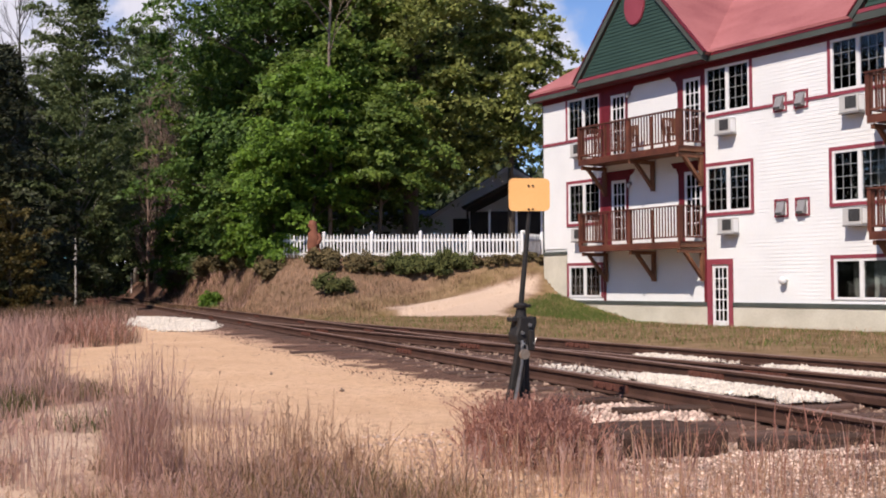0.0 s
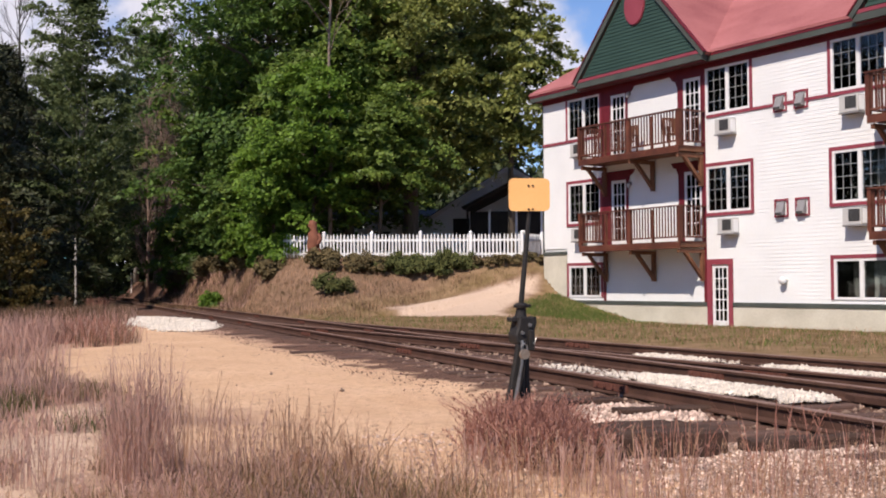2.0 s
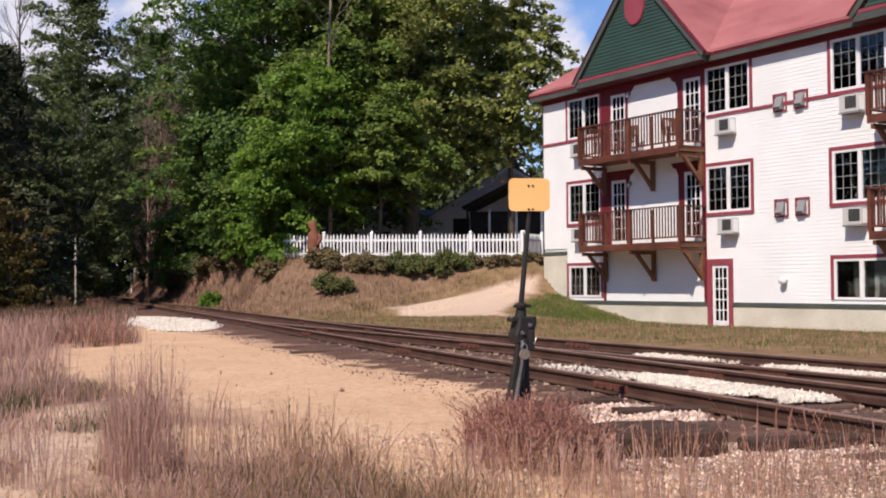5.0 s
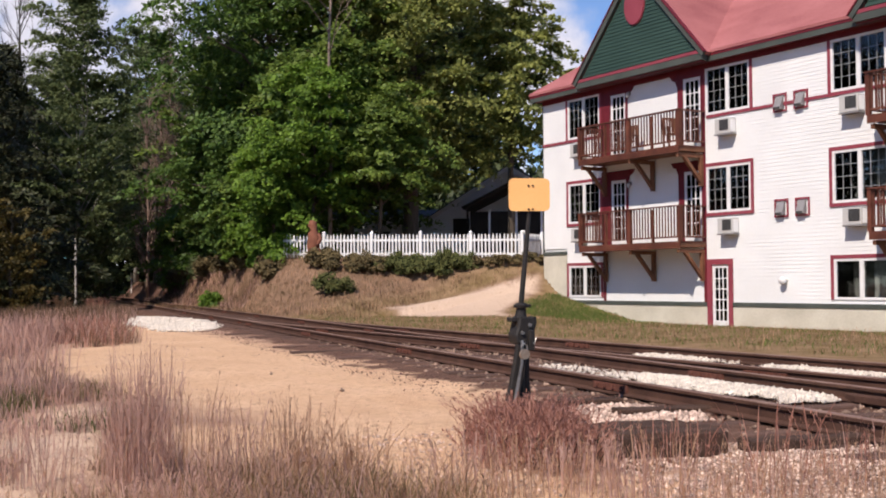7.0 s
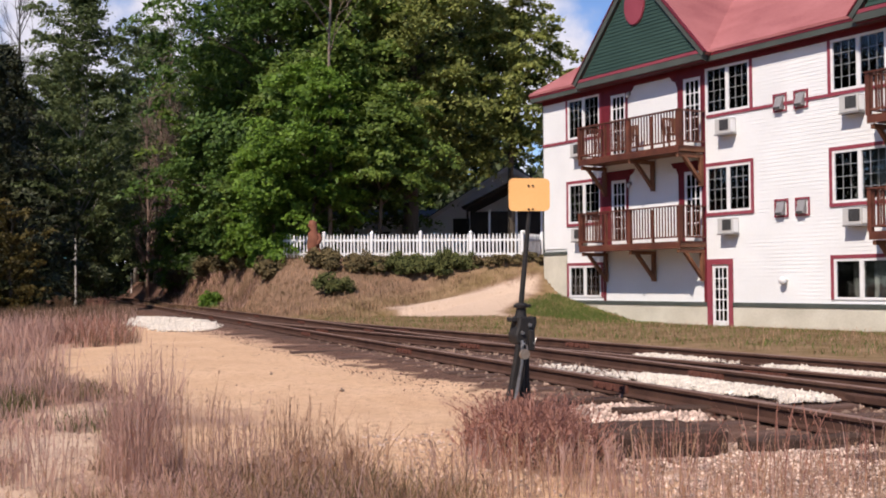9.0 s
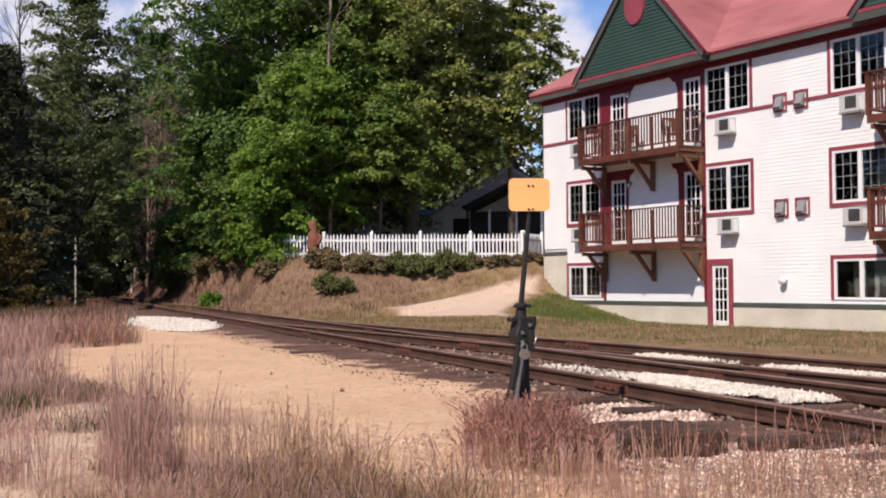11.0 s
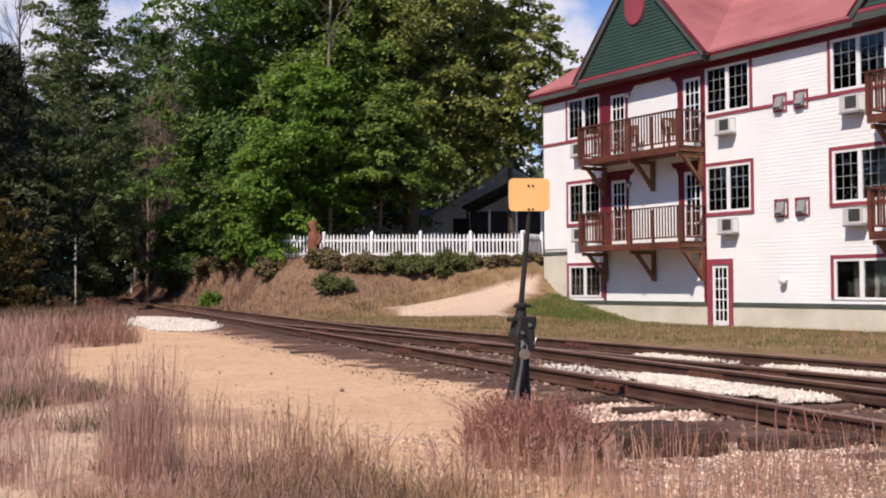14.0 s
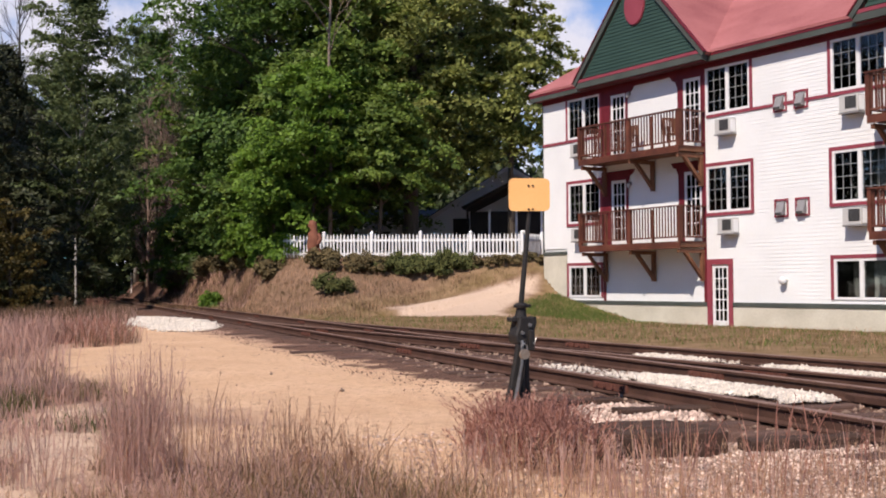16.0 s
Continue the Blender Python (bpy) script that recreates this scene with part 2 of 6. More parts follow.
def arrays(name, v, f, mat, parent=None, label="", smooth=False):
    """A big mesh straight from arrays of vertices and of equal faces."""
    v, f = np.asarray(v, dtype=np.float32), np.asarray(f, dtype=np.int32)
    me = bpy.data.meshes.new(name)
    me.vertices.add(len(v))
    me.vertices.foreach_set("co", v.ravel())
    k = f.shape[1]
    me.loops.add(f.size)
    me.loops.foreach_set("vertex_index", f.ravel())
    me.polygons.add(len(f))
    me.polygons.foreach_set("loop_start", np.arange(0, f.size, k, dtype=np.int32))
    if smooth:
        me.polygons.foreach_set("use_smooth", np.ones(len(f), dtype=bool))
    me.update(calc_edges=True)
    me.materials.append(mat)
    ob = new(name, me)
    ob.parent = parent
    if label:
        ob["label"] = label
    return ob


def thing(name, m, label, category, group="", kind=""):
    ob = new(name)
    ob.matrix_basis = m
    ob.empty_display_size = 0.2
    return tagged(ob, label, category, group, kind)


# ------------------------------------------------------------------ plan of the place
CORNER = np.array((3.74, 41.5))            # far corner of the apartment building
ALONG = np.array((0.5207, -0.8537))        # along its front, towards the camera
OUT = np.array((-0.8537, -0.5207))         # out of its front, towards the tracks
FACADE = Matrix(((ALONG[0], -OUT[0], 0, CORNER[0]), (ALONG[1], -OUT[1], 0, CORNER[1]), (0, 0, 1, 0), (0, 0, 0, 1)))
CREST = np.array(((9.0, 43.0), (3.0, 42.6), (-5.5, 44.5), (-9.4, 50.0), (-12.4, 58.5), (-16.4, 68.5), (-22.4, 86.0), (-84.0, 250.0)))
CREST_Z = np.array((1.9, 1.9, 2.05, 2.0, 1.8, 1.4, 1.3, 1.3))
TOE = np.array(((9.0, 41.0), (3.4, 40.6), (-0.5, 40.3), (-3.4, 36.2), (-6.6, 40.0), (-11.7, 54.5), (-16.0, 64.0), (-24.0, 86.0), (-87.0, 250.0)))
TOE_Z = np.array((0.9, 0.75, 0.25, 0.05, 0.0, 0.0, 0.0, 0.0, 0.0))


def nearest(poly, vals, p):
    """Distance from points p to a line of segments, its side (positive to its right, looking along it) and the value carried there."""
    best = np.full(len(p), 1e9)
    side, val = np.zeros(len(p)), np.zeros(len(p))
    for i in range(len(poly) - 1):
        a, d = poly[i], poly[i + 1] - poly[i]
        t = np.clip(((p - a) @ d) / (d @ d), 0, 1)
        q = a + t[:, None] * d
        dist = np.hypot(*(p - q).T)
        s = np.sign(d[0] * (p[:, 1] - a[1]) - d[1] * (p[:, 0] - a[0]))
        take = dist < best
        best = np.where(take, dist, best)
        side = np.where(take, -s, side)
        val = np.where(take, vals[i] + t * (vals[i + 1] - vals[i]), val)
    return best, side, val


def wobble(x, y, s, seed=0.0):
    """Cheap smooth unevenness, about -1 to 1."""
    return (np.sin(x * s + 1.3 + seed) * np.cos(y * s * 0.9 + 0.7 * seed) + np.sin((x * 0.6 + y * 0.8) * s * 1.9 + 2.1 * seed) * 0.6 + np.sin((x * 0.9 - y * 0.5) * s * 3.7 + seed) * 0.35) / 1.6


def ground_z(x, y):
    x, y = np.atleast_1d(np.asarray(x, float)), np.atleast_1d(np.asarray(y, float))
    p = np.stack([x.ravel(), y.ravel()], 1)
    dc, sc, zc = nearest(CREST, CREST_Z, p)
    dt, st, zt = nearest(TOE, TOE_Z, p)
    f = np.where(sc > 0, 1.0, np.where(st < 0, 0.0, dt / (dt + dc + 1e-6)))
    f = 0.45 * f + 0.55 * f * f * (3 - 2 * f)
    rel = p - CORNER
    s, v = rel @ ALONG, rel @ OUT
    # the grass falls along the front of the building and away from it
    top = 0.95 - 1.27 * np.clip((s + 0.2) / 5.4, 0, 1) ** 0.8
    fall = np.clip(1 - np.clip(v, 0, None) / np.where(s < 0, 9.0, 6.5), 0, 1)
    fall = fall * fall * (3 - 2 * fall)
    base = -0.09 + np.where(s > -12, fall * (top + 0.09) * np.clip((s + 7) / 7, 0, 1), 0)
    base = np.where((v > 8) | (s < -7), -0.09, base)
    f = f * np.clip((p[:, 0] - main_far(p[:, 1]) - 0.7) / 1.5, 0, 1)
    z = base + f * (np.maximum(zc, base) - base)
    z = np.where((s > 0) & (v < 0), np.minimum(z, top), z)
    calm = 1 - inside(PATH, p[:, 0], p[:, 1], 2.0)
    z += calm * f * (0.05 * wobble(p[:, 0], p[:, 1], 1.7, 3.0) + 0.012 * wobble(p[:, 0], p[:, 1], 5.0, 1.0))
    z += calm * 0.025 * wobble(p[:, 0], p[:, 1], 1.1) + 0.012 * wobble(p[:, 0], p[:, 1], 3.7, 2.0) * np.clip((30 - p[:, 1]) / 8, 0.0, 1)
    z += 0.012 * wobble(p[:, 0], p[:, 1], 9.0, 5.0) * np.clip((16 - p[:, 1]) / 6, 0, 1)
    # level bed under the rails
    bed = np.minimum(np.abs(p[:, 0] - (6.305 - 0.365 * p[:, 1])), np.abs(p[:, 0] - far_mid(p[:, 1])))
    k = np.clip(1 - (bed - 1.3) / 0.8, 0, 1)
    z = z * (1 - k) + (-0.065 + 0.008 * wobble(p[:, 0], p[:, 1], 4.0)) * k
    return z.reshape(x.shape)


def near_rail(y):
    return 5.5 - 0.365 * np.asarray(y, float)


def main_far(y):
    return 7.11 - 0.365 * np.asarray(y, float)


def spread(y):
    """How far the branch has left the straight track."""
    d = 28.9 - np.asarray(y, float)
    return 0.136 * np.where(d > 3, d, np.where(d > -3, (d + 3) ** 2 / 12, 0.0))


def branch_far(y):
    return main_far(y) + spread(y)


def branch_near(y):
    d = 28.9 - np.asarray(y, float)
    slope = 0.365 + 0.136 * np.clip((d + 3) / 6, 0, 1)
    return branch_far(y) - 1.51 * np.sqrt(1 + slope ** 2)


def far_mid(y):
    return (branch_far(y) + branch_near(y)) / 2


# ------------------------------------------------------------------ ground
def steps(*runs):
    out = [runs[0][0]]
    for a, b, d in runs:
        n = max(1, round((b - a) / d))
        out += [a + (b - a) * (i + 1) / n for i in range(n)]
    return np.array(out)


def ground_material():
    m, n, l, b = material("dry_ground", 0.95)
    b.inputs["Specular IOR Level"].default_value = 0.1
    zone = n.new("ShaderNodeAttribute")
    zone.attribute_name = "zone"
    co = n.new("ShaderNodeTexCoord")
    sep = n.new("ShaderNodeSeparateColor")
    l.new(zone.outputs["Color"], sep.inputs[0])

    def tex(scale, detail=6, rough=0.6):
        t = n.new("ShaderNodeTexNoise")
        t.inputs["Scale"].default_value, t.inputs["Detail"].default_value, t.inputs["Roughness"].default_value = scale, detail, rough
        l.new(co.outputs["Object"], t.inputs["Vector"])
        return t.outputs["Fac"]

    edge, fine, mid = tex(2.2), tex(45, 4), tex(0.8)

    def blend(fac, a, bb):
        x = n.new("ShaderNodeMix")
        x.data_type = "RGBA"
        l.new(fac, x.inputs[0]) if not isinstance(fac, float) else None
        for k, c in ((6, a), (7, bb)):
            if isinstance(c, tuple):
                x.inputs[k].default_value = (*c, 1)
            else:
                l.new(c, x.inputs[k])
        return x.outputs[2]

    def mask(channel, soft=0.25):
        """A zone with a ragged edge."""
        a = n.new("ShaderNodeMath")
        a.operation = "MULTIPLY_ADD"
        l.new(edge, a.inputs[0])
        a.inputs[1].default_value = 0.9
        l.new(sep.outputs[channel], a.inputs[2])
        r = n.new("ShaderNodeMapRange")
        r.inputs["From Min"].default_value, r.inputs["From Max"].default_value = 0.95 - soft, 0.95 + soft
        l.new(a.outputs[0], r.inputs["Value"])
        return r.outputs["Result"]

    def contrast(src, lo, hi):
        r = n.new("ShaderNodeMapRange")
        r.inputs["From Min"].default_value, r.inputs["From Max"].default_value = lo, hi
        l.new(src, r.inputs["Value"])
        return r.outputs["Result"]

    dirt = blend(contrast(fine, 0.35, 0.7), (0.27, 0.16, 0.115), (0.45, 0.29, 0.21))
    dirt = blend(contrast(mid, 0.35, 0.65), dirt, (0.42, 0.265, 0.185))
    sand = blend(contrast(mid, 0.3, 0.7), (0.61, 0.385, 0.235), (0.71, 0.475, 0.305))
    sand = blend(contrast(tex(14, 6, 0.75), 0.45, 0.72), sand, (0.50, 0.315, 0.19))
    sand = blend(contrast(fine, 0.62, 0.85), sand, (0.38, 0.27, 0.17))
    lawn = blend(contrast(edge, 0.35, 0.65), (0.17, 0.115, 0.05), (0.29, 0.19, 0.11))
    ash_shade = blend(contrast(fine, 0.35, 0.7), (0.085, 0.044, 0.032), (0.21, 0.122, 0.088))
    more = n.new("ShaderNodeAttribute")
    more.attribute_name = "zone_more"
    sep2 = n.new("ShaderNodeSeparateColor")
    l.new(more.outputs["Color"], sep2.inputs[0])
    bank = blend(contrast(edge, 0.35, 0.65), (0.14, 0.08, 0.048), (0.25, 0.15, 0.095))
    bank = blend(contrast(fine, 0.4, 0.75), bank, (0.27, 0.18, 0.12))
    pale = blend(contrast(fine, 0.35, 0.7), (0.50, 0.365, 0.275), (0.61, 0.465, 0.355))
    dirt = blend(sep2.outputs[0], dirt, bank)
    sand = blend(sep2.outputs[1], sand, pale)
    litter = tex(9, 5, 0.7)
    sand = blend(contrast(litter, 0.58, 0.7), sand, (0.30, 0.20, 0.13))
    colour = blend(mask(0), dirt, sand)
    colour = blend(mask(1), colour, lawn)
    colour = blend(mask(2), colour, ash_shade)
    l.new(colour, b.inputs["Base Color"])
    bp = n.new("ShaderNodeBump")
    bp.inputs["Strength"].default_value, bp.inputs["Distance"].default_value = 0.7, 0.03
    rough = n.new("ShaderNodeMath")
    rough.operation = "MULTIPLY_ADD"
    l.new(litter, rough.inputs[0])
    rough.inputs[1].default_value = 2.2
    l.new(fine, rough.inputs[2])
    l.new(rough.outputs[0], bp.inputs["Height"])
    l.new(bp.outputs["Normal"], b.inputs["Normal"])
    return m


def inside(poly, x, y, soft):
    """1 inside an outline, falling to 0 over the soft margin."""
    poly = np.array(poly, float)
    p = np.stack([x, y], 1)
    d, _, _ = nearest(np.vstack([poly, poly[:1]]), np.zeros(len(poly) + 1), p)
    odd = np.zeros(len(p), bool)
    for (x0, y0), (x1, y1) in zip(poly, np.roll(poly, -1, 0)):
        hit = ((y0 > y) != (y1 > y)) & (x < (x1 - x0) * (y - y0) / (y1 - y0 + 1e-9) + x0)
        odd ^= hit
    return np.clip(0.5 + np.where(odd, d, -d) / soft, 0, 1)


SAND = ((-6.9, 22.0), (-6.3, 17.8), (-5.0, 14.4), (-3.4, 11.4), (-1.6, 9.2), (-0.5, 7.6), (0.4, 7.9), (0.3, 10.2), (0.75, 11.3), (-0.2, 14.2), (-1.2, 16.0), (-4.0, 22.5), (-7.0, 29.5), (-9.5, 33.0), (-9.6, 27.0))
NEAR_SAND = ((-2.2, 8.6), (-1.3, 7.0), (-0.4, 6.0), (0.4, 5.0), (1.5, 5.0), (1.4, 6.5), (0.4, 6.6), (0.2, 8.0), (-0.8, 9.0))
LEFT_SAND = ((-3.4, 6.0), (-3.6, 10.4), (-2.6, 10.2), (-2.2, 8.0), (-1.85, 6.2), (-2.0, 5.4))
PATH = ((-1.9, 38.9), (-0.4, 40.0), (2.9, 41.3), (3.5, 41.4), (3.35, 40.7), (2.5, 39.3), (1.9, 37.6), (2.2, 36.4), (-0.7, 37.2))


def build_ground():
    xs = steps((-300, -60, 12), (-60, -40, 1.5), (-40, -16, 0.3), (-16, -5, 0.25), (-5, 6, 0.1), (6, 18, 0.4), (18, 60, 2), (60, 300, 15))
    ys = steps((-120, -10, 10), (-10, 3, 0.6), (3, 16, 0.1), (16, 34, 0.25), (34, 48, 0.16), (48, 100, 0.35), (100, 600, 14))
    X, Y = np.meshgrid(xs, ys, indexing="ij")
    x, y = X.ravel(), Y.ravel()
    z = ground_z(x, y)
    nx, ny = X.shape
    i = np.arange(nx * ny).reshape(nx, ny)
    f = np.stack([i[:-1, :-1], i[1:, :-1], i[1:, 1:], i[:-1, 1:]], -1).reshape(-1, 4)
    ob = arrays("ground", np.stack([x, y, z], 1), f, ground_material(), smooth=True)
    sand = np.maximum.reduce([inside(SAND, x, y, 1.6), inside(NEAR_SAND, x, y, 0.9), 0.85 * inside(LEFT_SAND, x, y, 1.0), inside(PATH, x, y, 1.0)])
    rel = np.stack([x, y], 1) - CORNER
    s, v = rel @ ALONG, rel @ OUT
    lawn = np.clip((15.0 - v) / 3, 0, 1) * np.clip((s + 3.2) / 2.5, 0, 1) * np.clip(v + 1, 0, 1)
    lawn = lawn * (1 - np.clip(1.4 * inside(PATH, x, y, 1.0), 0, 1))
    gap = np.minimum(np.abs(x - (6.305 - 0.365 * y)), np.abs(x - far_mid(y)))
    ash_shade = np.clip(1.0 - (gap - 1.5 - 0.3 * wobble(x, y, 2.6, 4.0) - 0.22 * wobble(x, y, 7.5, 1.0)) / 0.45, 0, 1)
    ash_shade = np.maximum(ash_shade, 1.4 * inside(((0.55, 6.35), (1.25, 6.6), (1.85, 7.6), (2.6, 7.9), (2.3, 9.0), (0.5, 8.4)), x, y, 0.4))
    # far ground left of the track: tree shade painted with the dark track-bed colour
    ash_shade = np.maximum(ash_shade, np.clip((y - 40) / 3, 0, 1) * np.clip((8.0 - 0.365 * y - x) / 2, 0, 1))
    ash_shade = np.maximum(ash_shade, np.clip((y - 62) / 6, 0, 1) * np.clip((-6 - x) / 3, 0, 1))
    col = np.stack([sand, lawn, ash_shade, np.ones_like(x)], 1).astype(np.float32)
    at = ob.data.color_attributes.new("zone", "FLOAT_COLOR", "POINT")
    at.data.foreach_set("color", col.ravel())
    on_path = np.maximum(np.clip((y - 34) / 2, 0, 1), 0.75 * inside(LEFT_SAND, x, y, 1.0))
    bank = np.clip((y - 30) / 4, 0, 1)
    col = np.stack([bank, on_path, np.zeros_like(x), np.ones_like(x)], 1).astype(np.float32)
    at = ob.data.color_attributes.new("zone_more", "FLOAT_COLOR", "POINT")
    at.data.foreach_set("color", col.ravel())
    tagged(ob, "sandy dry ground with tan sand and sparse grass", "ground", kind="structure")


build_ground()


# ------------------------------------------------------------------ cloud
def build_cloud():
    """A far bank of thin cloud over the woods, clearer towards the building, that drifts with the wind."""
    m, n, l, b = material("thin_cloud", 1.0)
    co = n.new("ShaderNodeTexCoord")
    noi = n.new("ShaderNodeTexNoise")
    noi.inputs["Scale"].default_value, noi.inputs["Detail"].default_value, noi.inputs["Roughness"].default_value = 0.02, 6, 0.5
    l.new(co.outputs["Object"], noi.inputs["Vector"])
    sep = n.new("ShaderNodeSeparateXYZ")
    l.new(co.outputs["Object"], sep.inputs[0])
    thin = n.new("ShaderNodeMapRange")
    thin.inputs["From Min"].default_value, thin.inputs["From Max"].default_value = 80, 210
    thin.inputs["To Min"].default_value, thin.inputs["To Max"].default_value = 0.5, -0.25
    l.new(sep.outputs["X"], thin.inputs["Value"])
    add = n.new("ShaderNodeMath")
    add.operation = "MULTIPLY_ADD"
    add.inputs[1].default_value = 2.6
    l.new(noi.outputs["Fac"], add.inputs[0])
    l.new(thin.outputs["Result"], add.inputs[2])
    fac = n.new("ShaderNodeMapRange")
    fac.interpolation_type = "SMOOTHSTEP"
    fac.inputs["From Min"].default_value, fac.inputs["From Max"].default_value = 1.25, 2.0
    fac.inputs["To Max"].default_value = 0.92
    l.new(add.outputs[0], fac.inputs["Value"])
    tr, em, sh = n.new("ShaderNodeBsdfTransparent"), n.new("ShaderNodeEmission"), n.new("ShaderNodeMixShader")
    em.inputs["Color"].default_value, em.inputs["Strength"].default_value = (0.86, 0.88, 0.97, 1), 0.8
    l.new(fac.outputs["Result"], sh.inputs[0])
    l.new(tr.outputs[0], sh.inputs[1])
    l.new(em.outputs[0], sh.inputs[2])
    l.new(sh.outputs[0], n["Material Output"].inputs["Surface"])
    az, el = np.radians(np.linspace(-46, 46, 47)), np.radians(np.linspace(1, 42, 22))
    A, E = np.meshgrid(az, el, indexing="ij")
    v = 900 * np.stack([np.sin(A) * np.cos(E), np.cos(A) * np.cos(E), np.sin(E)], -1).reshape(-1, 3)
    i = np.arange(A.size).reshape(A.shape)
    f = np.stack([i[:-1, :-1], i[1:, :-1], i[1:, 1:], i[:-1, 1:]], -1).reshape(-1, 4)
    return tagged(arrays("backdrop", v, f, m, smooth=True), "thin white cloud drifting across a blue sky", "cloud", kind="structure")


CLOUD = build_cloud()


# ------------------------------------------------------------------ tracks
def rail(fn, y0, y1, label, group="rails of the turnout"):
    ys = np.arange(y0, y1, 0.5) if y1 < 40 else np.concatenate([np.arange(y0, 40, 0.5), np.arange(40, y1, 2.0)])
    prof = ((-0.065, 0.0), (0.065, 0.0), (0.065, 0.012), (0.012, 0.028), (0.011, 0.10), (0.034, 0.108), (0.034, 0.132), (0.026, 0.14), (-0.026, 0.14), (-0.034, 0.132), (-0.034, 0.108), (-0.011, 0.10), (-0.012, 0.028), (-0.065, 0.012))
    xs = fn(ys)
    g = Geo()
    n = len(prof)
    for i in range(len(ys)):
        a, b = max(i - 1, 0), min(i + 1, len(ys) - 1)
        d = np.array((xs[b] - xs[a], ys[b] - ys[a]))
        d /= np.hypot(*d)
        for px, pz in prof:
            g.v.append((xs[i] + d[1] * px, ys[i] - d[0] * px, -0.04 + pz))
    for i in range(len(ys) - 1):
        for j in range(n):
            a, b = i * n + j, i * n + (j + 1) % n
            g.f.append((a, b, b + n, a + n))
    g.f.append(tuple(range(n)))
    g.f.append(tuple(range((len(ys) - 1) * n, len(ys) * n))[::-1])
    ob = part("rail", g, M["steel"])
    # lighter top faces: worn running surface, with the sunlit look put into the colour
    ob.data.materials.append(M["lit_railhead"])
    ob.data.polygons.foreach_set("material_index", [1 if p.normal.z > 0.6 and p.center.z > 0.085 else 0 for p in ob.data.polygons])
    y = y0 + 9.0
    while y < min(y1, 45):
        x = float(fn(y))
        k = math.degrees(math.atan2(float(fn(y - 0.1)) - float(fn(y + 0.1)), 0.2))
        for sgn in (-1, 1):
            bar = Geo().box(sgn * 0.0125, sgn * 0.04, -0.32, 0.32, -0.012, 0.055)
            for j in range(4):
                bar.box(sgn * 0.04, sgn * 0.062, -0.26 + 0.16 * j, -0.22 + 0.16 * j, 0.01, 0.045)
            part("joint_bar", bar, M["rust"], ob, "rusty joint bar", m=pose(x, y, 0, 0, 0, k))
        y += 5.9
    return tagged(ob, label, "rail", group)


def build_tracks():
    rail(near_rail, -4.2, 170, "long rusty steel rail of the straight track")
    rail(main_far, -3.0, 170, "long rusty steel rail of the straight track")
    rail(branch_far, -3.0, 31.0, "rusty curved steel rail of the branch track")
    rail(branch_near, -3.0, 31.5, "rusty curved steel rail of the branch track")
    tie_mesh = {}

    def tie(cx, cy, ang, length, lift=0.0):
        key = round(length, 1)
        if key not in tie_mesh:
            g = Geo().box(-length / 2, length / 2, -0.115, 0.115, -0.15, 0.0)
            ob = part("railway_tie", g, M["tie"], bevel=0.012)
            tie_mesh[key] = ob.data
            ob.matrix_basis = pose(cx, cy, -0.042 + lift, 0, 0, ang)
        else:
            ob = new("railway_tie", tie_mesh[key])
            ob.matrix_basis = pose(cx, cy, -0.042 + lift, random.uniform(-0.6, 0.6), 0, ang)
        return tagged(ob, "weathered brown wooden railway tie under the rails", "railway tie", "ties of the turnout")

    ang = math.degrees(math.atan2(0.365, 1))
    y = 1.0
    while y < 70:
        x = 6.305 - 0.365 * y
        e = float(spread(y))
        if 9.5 < y < 27 and random.random() < 0.3:
            more = random.uniform(0.4, 0.8)
            tie(x - 0.47 * more, y - 0.17 * more, ang + random.uniform(-2, 2), round((2.6 + more) / 0.3) * 0.3, random.uniform(-0.02, -0.01))
        elif e < 1.6:
            tie(x + e / 2, y + 0.18 * e, ang + random.uniform(-1.2, 1.2), round((2.6 + e) / 0.3) * 0.3, random.uniform(-0.012, 0.0))
        else:
            tie(x, y, ang + random.uniform(-1.5, 1.5), 2.6, random.uniform(-0.012, 0.0))
        y += 0.55 * random.uniform(0.93, 1.07)
    y = 4.0
    while y < 19.5:
        sl = (float(far_mid(y + 0.1)) - float(far_mid(y - 0.1))) / 0.2
        if float(spread(y)) >= 1.6:
            tie(float(far_mid(y)), y, math.degrees(math.atan2(-sl, 1)) + random.uniform(-1.5, 1.5), 2.6, random.uniform(-0.014, -0.004))
        y += 0.5 * random.uniform(0.93, 1.07)


build_tracks()


# ------------------------------------------------------------------ apartment building
# In the building's own space x runs along the front, y into the building, z up.
STEP = 11.55
LENGTH = 23.2
DEEP = 12.0
TOP = 7.66
FLOOR2, FLOOR3 = 2.23, 5.13
WIN_A, WIN_B = (1.48, 3.26), (8.32, 10.12)
DOOR_A, DOOR_B = (3.85, 4.62), (7.36, 8.13)


def openings():
    """All holes in the front: kind, s0, s1, z0, z1."""
    out = []
    for k in (0, 1):
        o = k * STEP
        for z0, z1 in ((6.08, 7.5), (3.09, 4.5)):
            out += [("window", WIN_A[0] + o, WIN_A[1] + o, z0, z1), ("window", WIN_B[0] + o, WIN_B[1] + o, z0, z1)]
        out.append(("window", WIN_A[0] + o, WIN_A[1] + o, 0.5, 1.6))
        for fl in (FLOOR2, FLOOR3):
            for d in (DOOR_A, DOOR_B):
                out.append(("door", d[0] + o, d[1] + o, fl + 0.05, fl + 2.2))
    out.append(("door", 8.52, 9.2, -0.32, 1.52))
    return out


HOLES = openings()


